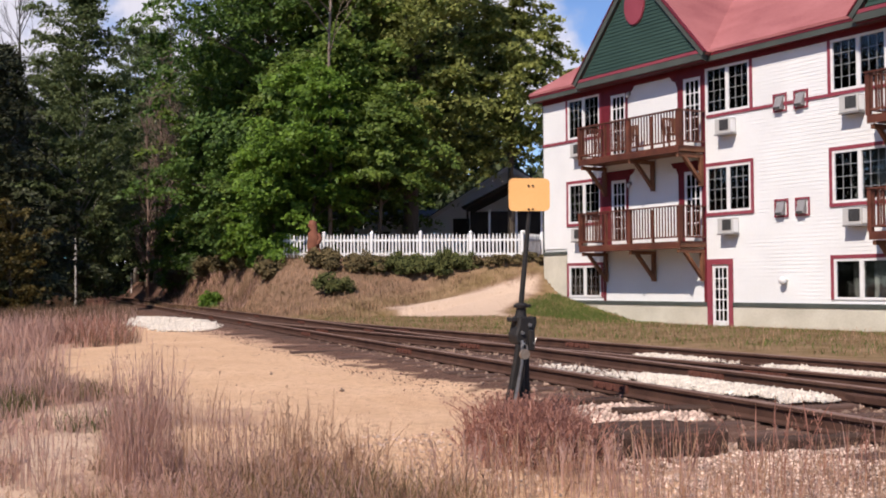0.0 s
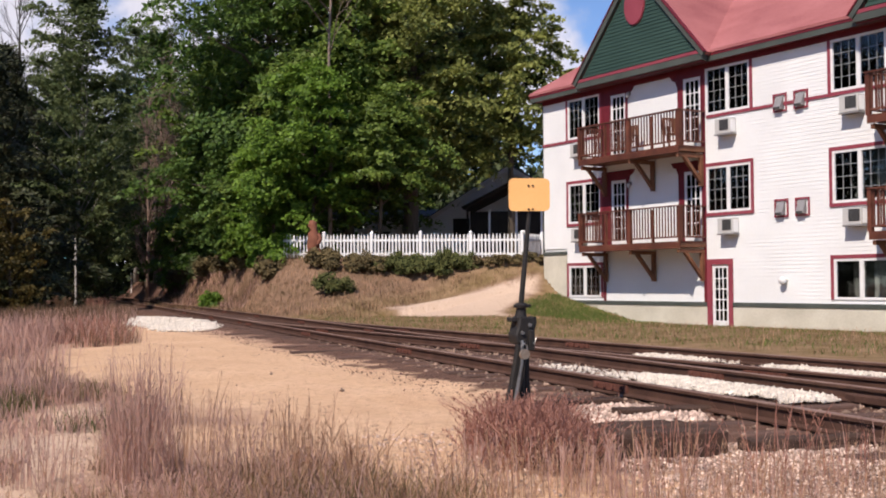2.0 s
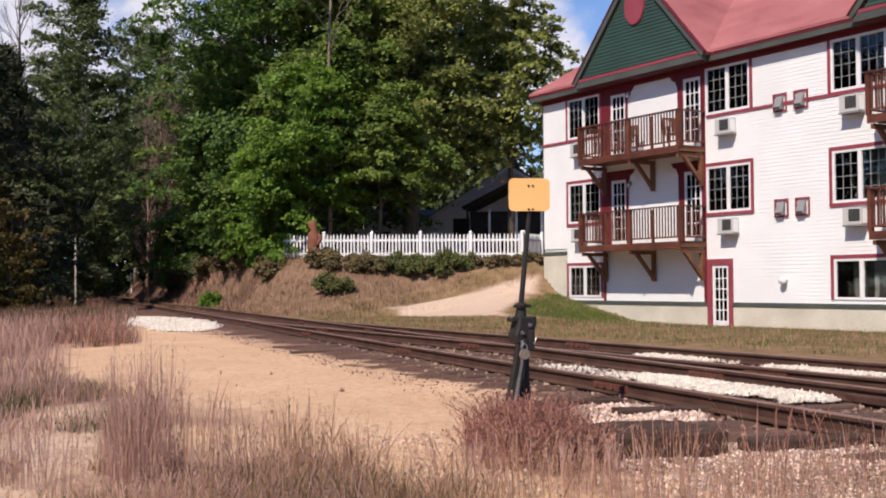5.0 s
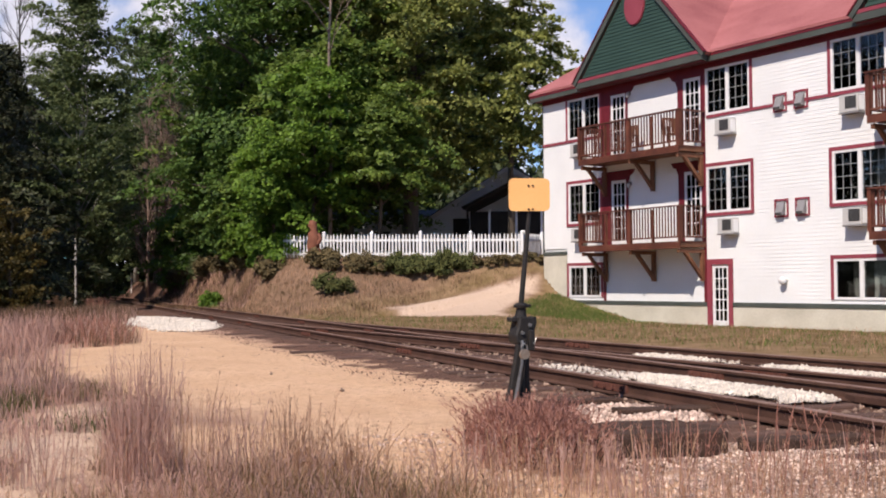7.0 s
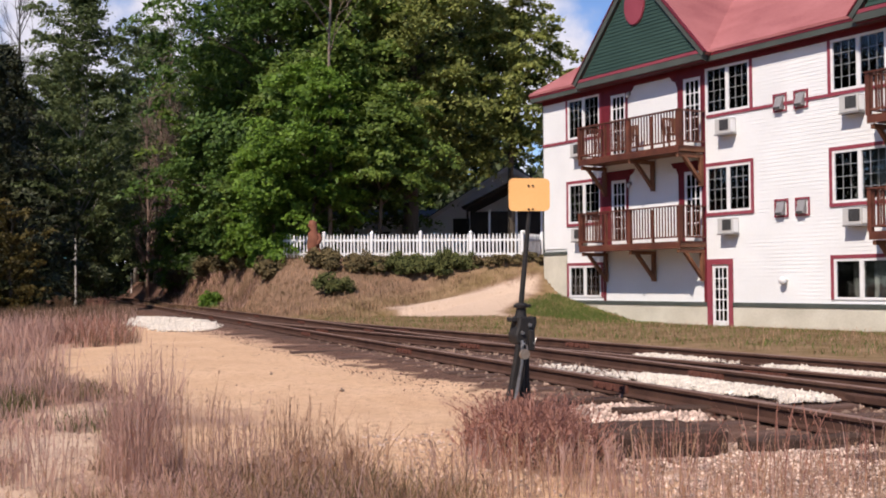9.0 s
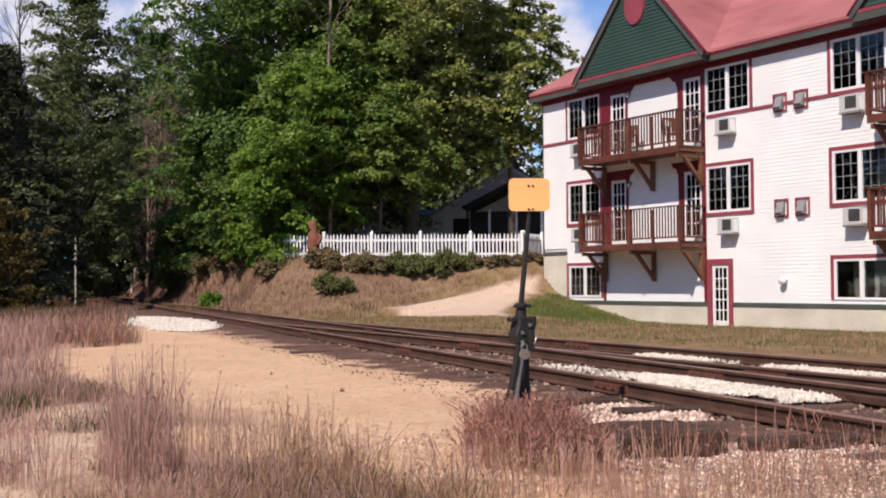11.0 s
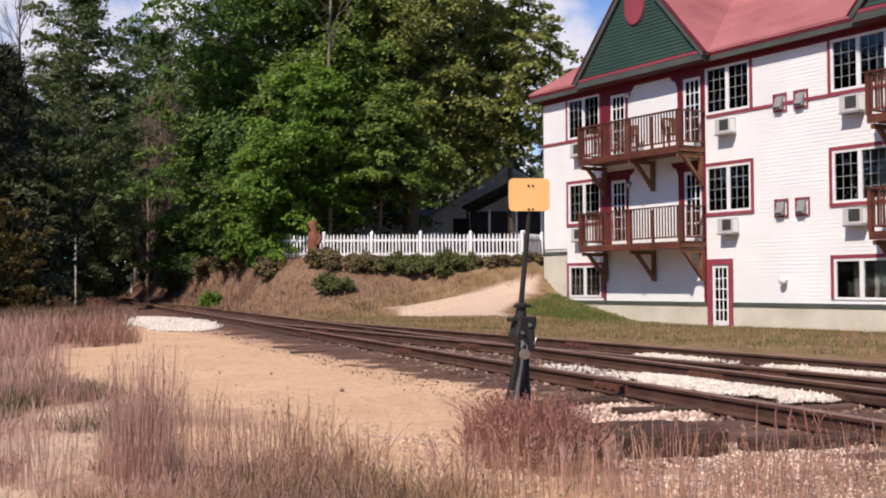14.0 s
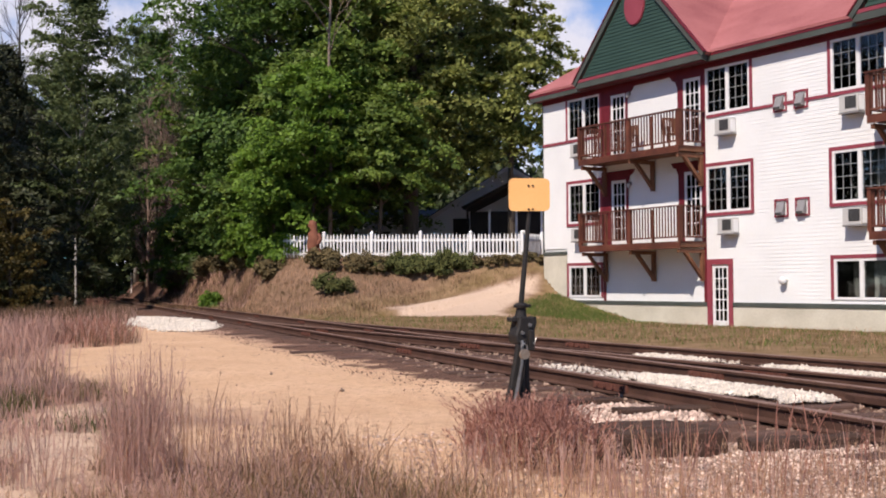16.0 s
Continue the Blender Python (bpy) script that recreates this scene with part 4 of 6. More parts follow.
# ------------------------------------------------------------------ switch stand
def build_stand():
    m = pose(0.615, 9.0, -0.03, 0, 0, 21)
    s = thing("switch_stand", m, "black iron switch stand with a blank orange-yellow target plate", "switch stand")
    part("base_plate", Geo().box(-0.2, 0.2, -0.14, 0.14, 0.001, 0.035), M["iron"], s, bevel=0.006)
    # the stand leans on two legs, the heavier one to the side of the lever
    part("leg", Geo().prism([(-0.19, 0.03), (-0.075, 0.03), (-0.005, 0.34), (0.05, 0.58), (-0.055, 0.6), (-0.085, 0.42), (-0.13, 0.2)], 1, -0.075, -0.02), M["iron"], s, bevel=0.008)
    part("leg", Geo().prism([(0.03, 0.03), (0.1, 0.03), (0.085, 0.3), (0.085, 0.58), (0.03, 0.58), (0.045, 0.3)], 1, 0.02, 0.065), M["iron"], s, bevel=0.008)
    part("crank_rod", Geo().tube([(-0.01, 0, 0.05), (0.005, 0, 0.3), (0.015, 0, 0.6)], [0.03, 0.026, 0.026], 10), M["iron"], s)
    part("foot_web", Geo().prism([(-0.11, 0.036), (0.12, 0.036), (0.07, 0.16), (-0.07, 0.14)], 1, 0.068, 0.09), M["iron"], s)
    part("head", Geo().prism([(-0.07, 0.55), (0.06, 0.53), (0.085, 0.60), (0.075, 0.76), (-0.045, 0.77), (-0.06, 0.68), (-0.085, 0.62)], 1, -0.085, 0.075), M["iron"], s, bevel=0.012)
    part("lever_stop", Geo().box(-0.105, -0.047, -0.045, 0.045, 0.725, 0.76), M["iron"], s, bevel=0.006)
    part("lever_stop", Geo().prism([(0.077, 0.66), (0.10, 0.64), (0.125, 0.71), (0.12, 0.765), (0.077, 0.765)], 1, -0.04, 0.05), M["iron"], s, bevel=0.008)
    part("latch", Geo().box(0.02, 0.066, -0.12, -0.087, 0.50, 0.66), M["iron"], s, bevel=0.006)
    for dx, dz in ((-0.03, 0.64), (0.035, 0.7)):
        part("bolt", Geo().tube([(dx, -0.086, dz), (dx, -0.105, dz)], [0.016, 0.014], 6), M["worn_iron"], s)
    part("neck", Geo().tube([(0.0, 0, 0.76), (0.002, 0, 0.80), (0.004, 0, 0.86)], [0.05, 0.042, 0.036], 10), M["iron"], s)
    part("collar", Geo().tube([(0.003, 0, 0.835), (0.003, 0, 0.855), (0.003, 0, 0.875)], [0.058, 0.062, 0.04], 12), M["iron"], s)
    part("set_screw", Geo().tube([(0.05, 0, 0.85), (0.085, 0, 0.85)], [0.014, 0.016], 6), M["iron"], s)
    part("lever", Geo().tube([(-0.035, -0.10, 0.58), (-0.055, -0.13, 0.40), (-0.125, -0.14, 0.08)], [0.014, 0.013, 0.017], 8), M["worn_iron"], s, "worn grey hand lever")
    lock = part("padlock", Geo().tube([(-0.035, -0.13, 0.475), (-0.035, -0.155, 0.475)], [0.042, 0.04], 14), M["brass"], s, "tarnished brass padlock")
    part("shackle", Geo().tube([(-0.058, -0.14, 0.51), (-0.056, -0.14, 0.54), (-0.035, -0.14, 0.558), (-0.014, -0.14, 0.54), (-0.012, -0.14, 0.51)], [0.008] * 5, 6), M["worn_iron"], lock)
    part("chain", Geo().tube([(0.03, -0.1, 0.6), (0.06, -0.12, 0.55), (0.085, -0.1, 0.6)], [0.008] * 3, 6), M["worn_iron"], s)
    part("mast", Geo().tube([(0.004, 0, 0.87), (0.05, 0, 1.3), (0.085, 0, 1.62), (0.1, 0, 1.80)], [0.022, 0.020, 0.016, 0.011], 10), M["iron"], s, "slender dark mast")
    # target plate with rounded corners
    w, h, r = 0.165, 0.131, 0.04
    out = []
    for cx, cz, a0 in ((w - r, h - r, 0), (-w + r, h - r, 90), (-w + r, -h + r, 180), (w - r, -h + r, 270)):
        out += [(cx + r * math.cos(radians(a0 + 18 * i)), cz + r * math.sin(radians(a0 + 18 * i))) for i in range(6)]
    tm = pose(0.07, -0.028, 1.735, 0, 0, -17)
    t = part("target_plate", Geo().prism(out, 1, -0.003, 0.003), M["yellow"], s, "blank orange-yellow target plate", m=tm)
    for dx in (-0.006, 0.028):
        for dz in (0.072, -0.116):
            part("bolt", Geo().tube([(dx, -0.0031, dz), (dx, -0.012, dz)], [0.009, 0.008], 6), M["iron"], t)


build_stand()


# ------------------------------------------------------------------ plants
def blades(rng, n, base, spread_xy, height, lean, width, head=0.0):
    """Thin bent blades on a round patch: vertices and quads. height and lean are (low, high)."""
    r = np.sqrt(rng.random(n)) * spread_xy
    a = rng.random(n) * 2 * np.pi
    bx, by = base[0] + r * np.cos(a), base[1] + r * np.sin(a)
    return blade_mesh(rng, bx, by, np.full(n, base[2]), height, lean, width, r * np.cos(a) / (spread_xy + 1e-6), r * np.sin(a) / (spread_xy + 1e-6), head)


def blade_mesh(rng, bx, by, bz, height, lean, width, ox=0.0, oy=0.0, head=0.0):
    n = len(bx)
    h = height[0] + rng.random(n) * (height[1] - height[0])
    ang = rng.random(n) * 2 * np.pi
    ln = (lean[0] + rng.random(n) * (lean[1] - lean[0])) * h
    dx, dy = np.cos(ang) * ln * 0.6 + ox * ln, np.sin(ang) * ln * 0.6 + oy * ln
    sa = rng.random(n) * np.pi
    w = width * (0.6 + 0.8 * rng.random(n))
    sx, sy = np.cos(sa) * w / 2, np.sin(sa) * w / 2
    rows = []
    prof = ((0, 1.0), (0.45, 0.85), (0.78, 0.7 if not head else 0.7 + head), (1.0, 0.15))
    for t, k in prof:
        cx, cy, cz = bx + dx * t * t, by + dy * t * t, bz + h * t * (1 - 0.12 * t * (ln / (h + 1e-6)))
        rows.append(np.stack([cx - sx * k, cy - sy * k, cz], 1))
        rows.append(np.stack([cx + sx * k, cy + sy * k, cz], 1))
    v = np.stack(rows, 1).reshape(-1, 3)
    k = np.arange(n)[:, None] * 8
    f = np.concatenate([k + np.array([[0, 1, 3, 2]]), k + np.array([[2, 3, 5, 4]]), k + np.array([[4, 5, 7, 6]])], 0)
    return v, f


def fuzz(rng, v, f, n, per, length, width):
    """Adds small side spikelets along the upper half of each of n blades."""
    q = v.reshape(n, 8, 3)
    low, high = (q[:, 2] + q[:, 3]) / 2, (q[:, 6] + q[:, 7]) / 2
    t = rng.random((n, per, 1)) ** 0.8
    p = (low[:, None] * (1 - t) + high[:, None] * t).reshape(-1, 3)
    m = len(p)
    a = rng.random(m) * 2 * np.pi
    ln = length * (0.4 + rng.random(m))
    e = p + np.stack([np.cos(a) * ln * 0.55, np.sin(a) * ln * 0.55, ln * (0.5 + 0.5 * rng.random(m))], 1)
    s = np.stack([-np.sin(a), np.cos(a), a * 0], 1) * width
    mid = p * 0.45 + e * 0.55
    vv = np.stack([p, mid + s, e, mid - s], 1).reshape(-1, 3)
    ff = np.arange(m * 4).reshape(-1, 4) + len(v)
    return np.concatenate([v, vv]), np.concatenate([f, ff])


def tuft(name, x, y, n, radius, height, lean, width, mat, label, category="grass clump", group="", seed=0, head=0.0, side=5):
    rng = np.random.default_rng(seed)
    v, f = blades(rng, n, (0, 0, -0.02), radius, height, lean, width, head)
    if side:
        v, f = fuzz(rng, v, f, n, side, 0.035, width * 0.6)
    ob = arrays(name, v, f, mat)
    ob.location = (x, y, float(ground_z(x, y)[0]))
    return tagged(ob, label, category, group)


def leaves_at(rng, centres, radii, per, size, flat=1.0):
    """Leaf quads scattered through round clumps."""
    k = len(centres)
    c = np.repeat(centres, per, 0)
    r = np.repeat(radii, per)
    d = rng.normal(size=(k * per, 3))
    d /= np.linalg.norm(d, axis=1)[:, None]
    d[:, 2] *= flat
    off = d * (r * rng.random(k * per) ** 0.5)[:, None]
    if flat < 0.7:
        reach = np.hypot(off[:, 0], off[:, 1])
        off[:, 2] -= 0.16 * reach ** 2 / (r + 0.01)
    p = c + off
    nrm = rng.normal(size=p.shape) * 0.55 + d * 0.35 + np.array((0, 0, 0.6)) + np.array((-0.3, -0.4, 0.0))
    nrm /= np.linalg.norm(nrm, axis=1)[:, None]
    u = np.cross(nrm, rng.normal(size=p.shape))
    u /= np.linalg.norm(u, axis=1)[:, None] + 1e-9
    w = np.cross(nrm, u)
    s = (size * (0.55 + 0.9 * rng.random(len(p))))[:, None]
    v = np.stack([p - u * s * 0.5, p + w * s * 0.33 - u * s * 0.05, p + u * s * 0.6, p - w * s * 0.33 - u * s * 0.05], 1).reshape(-1, 3)
    f = np.arange(len(p) * 4).reshape(-1, 4)
    return v, f


def sprays(rng, centres, out, radii, per, size, tilt=0.4, thick=0.12, slim=0.33):
    """Leaves on ragged flat fans that reach outwards and hang at their tips."""
    k = len(centres)
    o = out + rng.normal(size=(k, 3)) * 0.25
    o[:, 2] = -tilt + rng.normal(size=k) * 0.3
    o /= np.linalg.norm(o, axis=1)[:, None]
    side = np.cross(o, np.array((0.0, 0.0, 1.0)))
    side /= np.linalg.norm(side, axis=1)[:, None] + 1e-9
    up = np.cross(side, o)
    th = rng.random((k, per)) * 2 * np.pi
    lobes = 1 + 0.32 * np.sin(th * rng.integers(2, 6, (k, 1)) + rng.random((k, 1)) * 6) + 0.15 * np.sin(th * 7 + rng.random((k, 1)) * 6)
    r = np.sqrt(rng.random((k, per))) * lobes * radii[:, None]
    a, b = r * np.cos(th), r * np.sin(th) * 0.85
    h = rng.normal(size=(k, per)) * thick * radii[:, None]
    p = (centres[:, None] + o[:, None] * a[..., None] + side[:, None] * b[..., None] + up[:, None] * h[..., None])
    p[..., 2] -= 0.22 * r ** 2 / (radii[:, None] + 0.01)
    p = p.reshape(-1, 3)
    nrm = np.repeat(up, per, 0) * 0.7 + rng.normal(size=p.shape) * 0.5 + np.array((-0.15, -0.25, 0.1))
    nrm /= np.linalg.norm(nrm, axis=1)[:, None]
    u = np.cross(nrm, rng.normal(size=p.shape))
    u /= np.linalg.norm(u, axis=1)[:, None] + 1e-9
    w = np.cross(nrm, u)
    s = (size * (0.5 + 1.0 * rng.random(len(p))))[:, None]
    v = np.stack([p - u * s * 0.5, p + w * s * slim - u * s * 0.08, p + u * s * 0.6, p - w * s * slim - u * s * 0.08], 1).reshape(-1, 3)
    return v, np.arange(len(p) * 4).reshape(-1, 4)


def crown_width(t, shape):
    """How wide a crown is at the part t of its height: 'round' like a maple, 'tall' narrow, 'cone' like a pine."""
    if shape == "cone":
        return (1 - t) * 0.95 + 0.06
    if shape == "tall":
        return np.sin(np.pi * np.clip(t * 0.86 + 0.12, 0, 1)) ** 0.7
    return np.sqrt(np.clip(1 - (2 * t - 0.85) ** 2 / 1.4, 0.03, 1))


RISE = {"round": (0.35, 0.35), "tall": (0.9, -0.25), "cone": (-0.08, 0.2)}


def tree(name, x, y, height, low, wide, leaf, label, shape="round", boughs=26, fans=14, per=140, size=0.2, bark="bark", trunk=0.22, seed=1, fan=1.0, z=None, category="tree", slim=0.33):
    """A tapered trunk, boughs that leave it all round, and fans of leaves along the outer part of each bough."""
    rng = np.random.default_rng(seed)
    z = float(ground_z(x, y)[0]) - 0.1 if z is None else z
    t = thing(name, pose(x, y, z), label, category)
    zs = np.linspace(0, height * 0.93, 9)
    wob = np.cumsum(rng.normal(size=(9, 2)) * 0.07, 0)
    g = Geo().tube([(wob[i, 0], wob[i, 1], zs[i]) for i in range(9)], [trunk * (1.25 if i == 0 else 1 - 0.11 * i) for i in range(9)], 9)
    rise, tilt = RISE[shape]
    cs, outs, rads = [], [], []
    for i in range(boughs):
        k = (i + 0.15 + 0.7 * rng.random()) / boughs
        tip_z = low + k * (height - low)
        ang = i * 2.39996 + rng.normal() * 0.35
        reach = wide * float(crown_width(np.array(k), shape)) * (0.72 + 0.5 * rng.random())
        tip = np.array((reach * math.cos(ang), reach * math.sin(ang), tip_z))
        foot_z = min(max(tip_z - rise * reach - 0.4, 0.25 * low + 0.2), height * 0.9)
        j = min(foot_z / (height * 0.93) * 8, 7.9)
        f = j - int(j)
        foot = np.array((wob[int(j), 0] * (1 - f) + wob[int(j) + 1, 0] * f, wob[int(j), 1] * (1 - f) + wob[int(j) + 1, 1] * f, foot_z))
        mid = (foot + tip) / 2 + np.array((0, 0, 0.12 * reach)) + rng.normal(size=3) * 0.05 * reach
        r = trunk * 0.34 * (1.1 - 0.7 * k)
        g.tube([tuple(foot), tuple(mid), tuple(tip)], [r, r * 0.6, r * 0.15], 6)
        u = 0.25 + 0.8 * rng.random((fans, 1)) ** 0.7
        c = foot * (1 - u) ** 2 + 2 * mid * u * (1 - u) + tip * u ** 2
        c += rng.normal(size=(fans, 3)) * np.array((0.2, 0.2, 0.15)) * (0.5 + u) * max(reach, 0.8)
        flat = np.stack([c[:, 0], c[:, 1], np.zeros(fans)], 1)
        cs.append(c)
        outs.append(flat / (np.linalg.norm(flat, axis=1)[:, None] + 1e-6))
        rads.append(fan * (0.45 + 0.8 * rng.random(fans)))
    part("trunk", g, M[bark], t, smooth=True)
    v, f = sprays(rng, np.concatenate(cs), np.concatenate(outs), np.concatenate(rads), per, size, tilt, slim=slim)
    crown = arrays("crown", v, f, M[leaf], t)
    return t, crown


def fork(g, rng, a, way, length, r, depth):
    """A branch that bends and forks into thinner ones."""
    b = a + way * length * 0.5 + rng.normal(size=3) * length * 0.04
    c = b + (way + rng.normal(size=3) * 0.12) * length * 0.5
    g.tube([tuple(a), tuple(b), tuple(c)], [r, r * 0.75, r * 0.5], 5 if depth else 4)
    if depth == 0:
        return
    for i in range(3 if depth > 1 else 4):
        w = way + rng.normal(size=3) * 0.42 + np.array((0, 0, 0.12))
        w /= np.linalg.norm(w)
        start = b + (c - b) * rng.random() if i else c
        fork(g, rng, start, w, length * (0.55 + 0.25 * rng.random()), r * 0.5, depth - 1)


def bare_tree(x, y, height, trunk, label, seed, boughs=14, low=0.35, up=0.7, bark="bark"):
    rng = np.random.default_rng(seed)
    t = thing("bare_tree", pose(x, y, float(ground_z(x, y)[0]) - 0.1), label, "tree")
    g = Geo()
    zs = np.linspace(0, height, 8)
    wob = np.cumsum(rng.normal(size=(8, 2)) * 0.1, 0)
    g.tube([(wob[i, 0], wob[i, 1], zs[i]) for i in range(8)], [trunk * (1.05 - 0.125 * i) for i in range(8)], 8)
    part("trunk", g, M[bark], t, smooth=True)
    for i in range(boughs):
        k = low + (1 - low) * (i + rng.random()) / boughs
        j = min(int(k * 7), 6)
        a = np.array((wob[j, 0], wob[j, 1], zs[j])) + (k * 7 - j) * np.array((wob[j + 1, 0] - wob[j, 0], wob[j + 1, 1] - wob[j, 1], zs[1]))
        ang = rng.random() * 2 * np.pi
        w = np.array((math.cos(ang), math.sin(ang), up + 0.4 * rng.random()))
        w /= np.linalg.norm(w)
        g = Geo()
        fork(g, rng, a, w, height * 0.13 * (1.35 - k), trunk * 0.3, 2)
        part("bough", g, M[bark], t)
    return t


CROWNS = []


def build_trees():
    def add(*a, **k):
        CROWNS.append(tree(*a, **k)[1])

    # big maples behind the fence
    big = dict(boughs=34, fans=15, per=150, size=0.2, fan=1.1)
    add("maple_tree", -1.6, 54.0, 19.0, 4.6, 3.3, "warm_maple", "tall leafy green maple behind the white fence", seed=11, trunk=0.42, **big)
    add("maple_tree", 3.4, 55.0, 13.2, 6.0, 2.1, "warm_maple", "leafy maple reaching beside the white building", boughs=24, fans=9, per=110, size=0.2, seed=14, trunk=0.2, fan=0.72)
    add("maple_tree", -4.6, 54.5, 20.5, 3.6, 4.3, "maple", "tall leafy green maple behind the white fence", seed=12, trunk=0.28, **big)
    add("maple_tree", -8.9, 55.5, 21.0, 2.0, 4.6, "deep_maple", "tall leafy green maple on the bank", seed=13, trunk=0.28, **big)
    add("maple_tree", -2.9, 49.4, 7.6, 3.4, 2.6, "maple", "low spreading young maple behind the white fence", boughs=20, fans=9, per=130, size=0.18, seed=16, trunk=0.12, fan=0.7)
    # brighter saplings at the edge of the bank
    young = dict(boughs=20, fans=8, per=110, size=0.17, fan=0.62)
    add("young_tree", -5.4, 48.0, 8.6, 2.6, 2.3, "bright_leaf", "bright green young maple above the carved stump", seed=22, trunk=0.1, **young)
    add("young_tree", -7.0, 47.4, 5.2, 0.3, 2.1, "bright_leaf", "bright green young tree at the top of the bank", seed=21, trunk=0.09, **young)
    add("young_tree", -9.0, 50.8, 6.0, 1.1, 2.0, "deep_maple", "green young tree at the top of the bank", seed=23, trunk=0.09, **young)
    add("young_tree", -7.9, 49.0, 4.8, 0.8, 1.7, "maple", "green young tree at the top of the bank", seed=27, trunk=0.08, **young)
    add("young_tree", -12.0, 61.5, 4.8, 0.2, 1.9, "deep_maple", "leafy young tree beside the track", seed=24, trunk=0.08, **young)
    add("young_tree", -15.4, 67.0, 5.0, 0.2, 1.7, "bright_leaf", "bright green young tree beside the track", seed=25, trunk=0.08, **young)
    # grey green trees further along the track
    thin = dict(shape="tall", bark="pale_bark", size=0.19, fan=0.75)
    add("birch_tree", -19.5, 60.0, 17.8, 1.6, 3.2, "grey_leaf", "pale grey-green tree with thin trunk along the track", boughs=52, fans=10, per=80, seed=31, trunk=0.16, **thin)
    add("birch_tree", -26.6, 78.0, 17.0, 3.0, 4.0, "grey_leaf", "pale grey-green tree with thin trunk along the track", boughs=40, fans=10, per=80, seed=32, trunk=0.17, **thin)
    add("birch_tree", -21.4, 84.0, 19.6, 2.0, 3.6, "grey_leaf", "pale grey-green tree with thin trunk along the track", boughs=44, fans=10, per=75, seed=33, trunk=0.15, **thin)
    add("birch_tree", -25.0, 75.0, 14.5, 2.0, 3.2, "grey_leaf", "pale grey-green tree with thin trunk along the track", boughs=40, fans=10, per=80, seed=50, trunk=0.14, **thin)
    add("birch_tree", -27.4, 101.0, 23.5, 3.0, 4.2, "grey_leaf", "pale grey-green tree far along the track", boughs=46, fans=10, per=80, seed=51, trunk=0.2, **thin)
    add("ash_tree", -15.2, 82.0, 17.0, 2.0, 4.4, "grey_leaf", "dense dull green tree behind the birches", boughs=30, fans=12, per=90, size=0.24, seed=47, trunk=0.2, fan=1.1)
    add("ash_tree", -23.6, 93.0, 15.0, 2.0, 5.0, "grey_leaf", "dense dull green tree behind the birches", boughs=30, fans=12, per=90, size=0.26, seed=48, trunk=0.2, fan=1.2)
    add("poplar_tree", -12.1, 60.0, 12.5, 2.0, 2.4, "maple", "sparse green tree with pale trunk on the bank", boughs=28, fans=8, per=80, seed=34, trunk=0.12, **thin)
    add("poplar_tree", -11.6, 58.0, 10.5, 2.0, 2.2, "deep_maple", "sparse green tree with pale trunk on the bank", boughs=26, fans=7, per=80, seed=49, trunk=0.11, **thin)
    twiggy = "half-bare tree with thin brown twigs"
    bare_tree(-20.0, 80.0, 16.0, 0.12, twiggy, 35, 54, 0.06, 2.4, "twig")
    bare_tree(-18.9, 79.0, 15.5, 0.12, twiggy, 39, 54, 0.06, 2.4, "twig")
    bare_tree(-20.2, 77.5, 14.0, 0.12, twiggy, 52, 46, 0.06, 2.4, "twig")
    bare_tree(-23.2, 62.0, 18.5, 0.1, "bare tree with thin dark branches against the sky", 36, 22, 0.35, 1.6, bark="backlit_bark")
    bare_tree(-24.4, 66.0, 20.0, 0.1, "bare tree with thin dark branches against the sky", 40, 22, 0.35, 1.6, bark="backlit_bark")
    bare_tree(-15.2, 70.0, 21.5, 0.11, "bare tree with thin dark branches against the sky", 37, 20, 0.4, bark="backlit_bark")
    bare_tree(-5.0, 48.4, 17.5, 0.1, "tall grey half-dead trunk standing among the maples", 38, 9, 0.5, bark="grey_bark")
    # dark pines along the far side of the view
    pine = dict(shape="cone", boughs=46, fans=9, per=110, size=0.26, slim=0.14, trunk=0.26, fan=0.8)
    by_track = "dark green pine beside the track"
    add("pine_tree", -18.3, 44.0, 11.0, 0.3, 3.5, "pine", by_track, seed=41, **pine)
    add("pine_tree", -22.2, 57.0, 13.6, 0.3, 3.6, "pine", by_track, seed=42, **pine)
    add("pine_tree", -24.0, 65.0, 12.0, 0.3, 3.2, "pine", by_track, seed=45, **pine)
    add("pine_tree", -11.2, 64.0, 22.0, 6.0, 3.6, "pine", "tall dark pine behind the maples", seed=43, **pine)
    add("shrub_tree", -15.9, 41.0, 4.2, 0.2, 1.3, "autumn", "shrubby tree with leaves turning yellow", "tall", boughs=18, fans=6, per=70, size=0.13, seed=44, trunk=0.07, fan=0.42)


build_trees()


def far_woods():
    """The woods behind everything and to the left, nobody could count the trees."""
    rng = np.random.default_rng(5)
    cs, rs = [], []
    # the last belt stands out of view, added for the windows to reflect
    for x0, y0, x1, y1, h, n in ((-46, 60, -33, 104, 13, 260), (-38, 112, -10, 92, 17, 460), (-12, 84, 2, 79, 22, 420), (2, 79, 10, 76, 11, 120), (12, 72, 44, 60, 9, 160), (-60, -30, -52, 66, 27, 1300)):
        t = rng.random(n)
        z = rng.random(n) ** 0.9 * h * (0.75 + 0.25 * np.sin(t * 17))
        cs.append(np.stack([x0 + (x1 - x0) * t + rng.normal(size=n) * 1.5, y0 + (y1 - y0) * t + rng.normal(size=n) * 2, z + 1], 1))
        rs.append(1.6 + rng.random(n))
    c, r = np.concatenate(cs), np.concatenate(rs)
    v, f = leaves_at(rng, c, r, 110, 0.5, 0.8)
    ob = arrays("far_woods", v, f, M["shaded_woods"])
    tagged(ob, "dense green woods in the distance", "woods", kind="stuff")


far_woods()


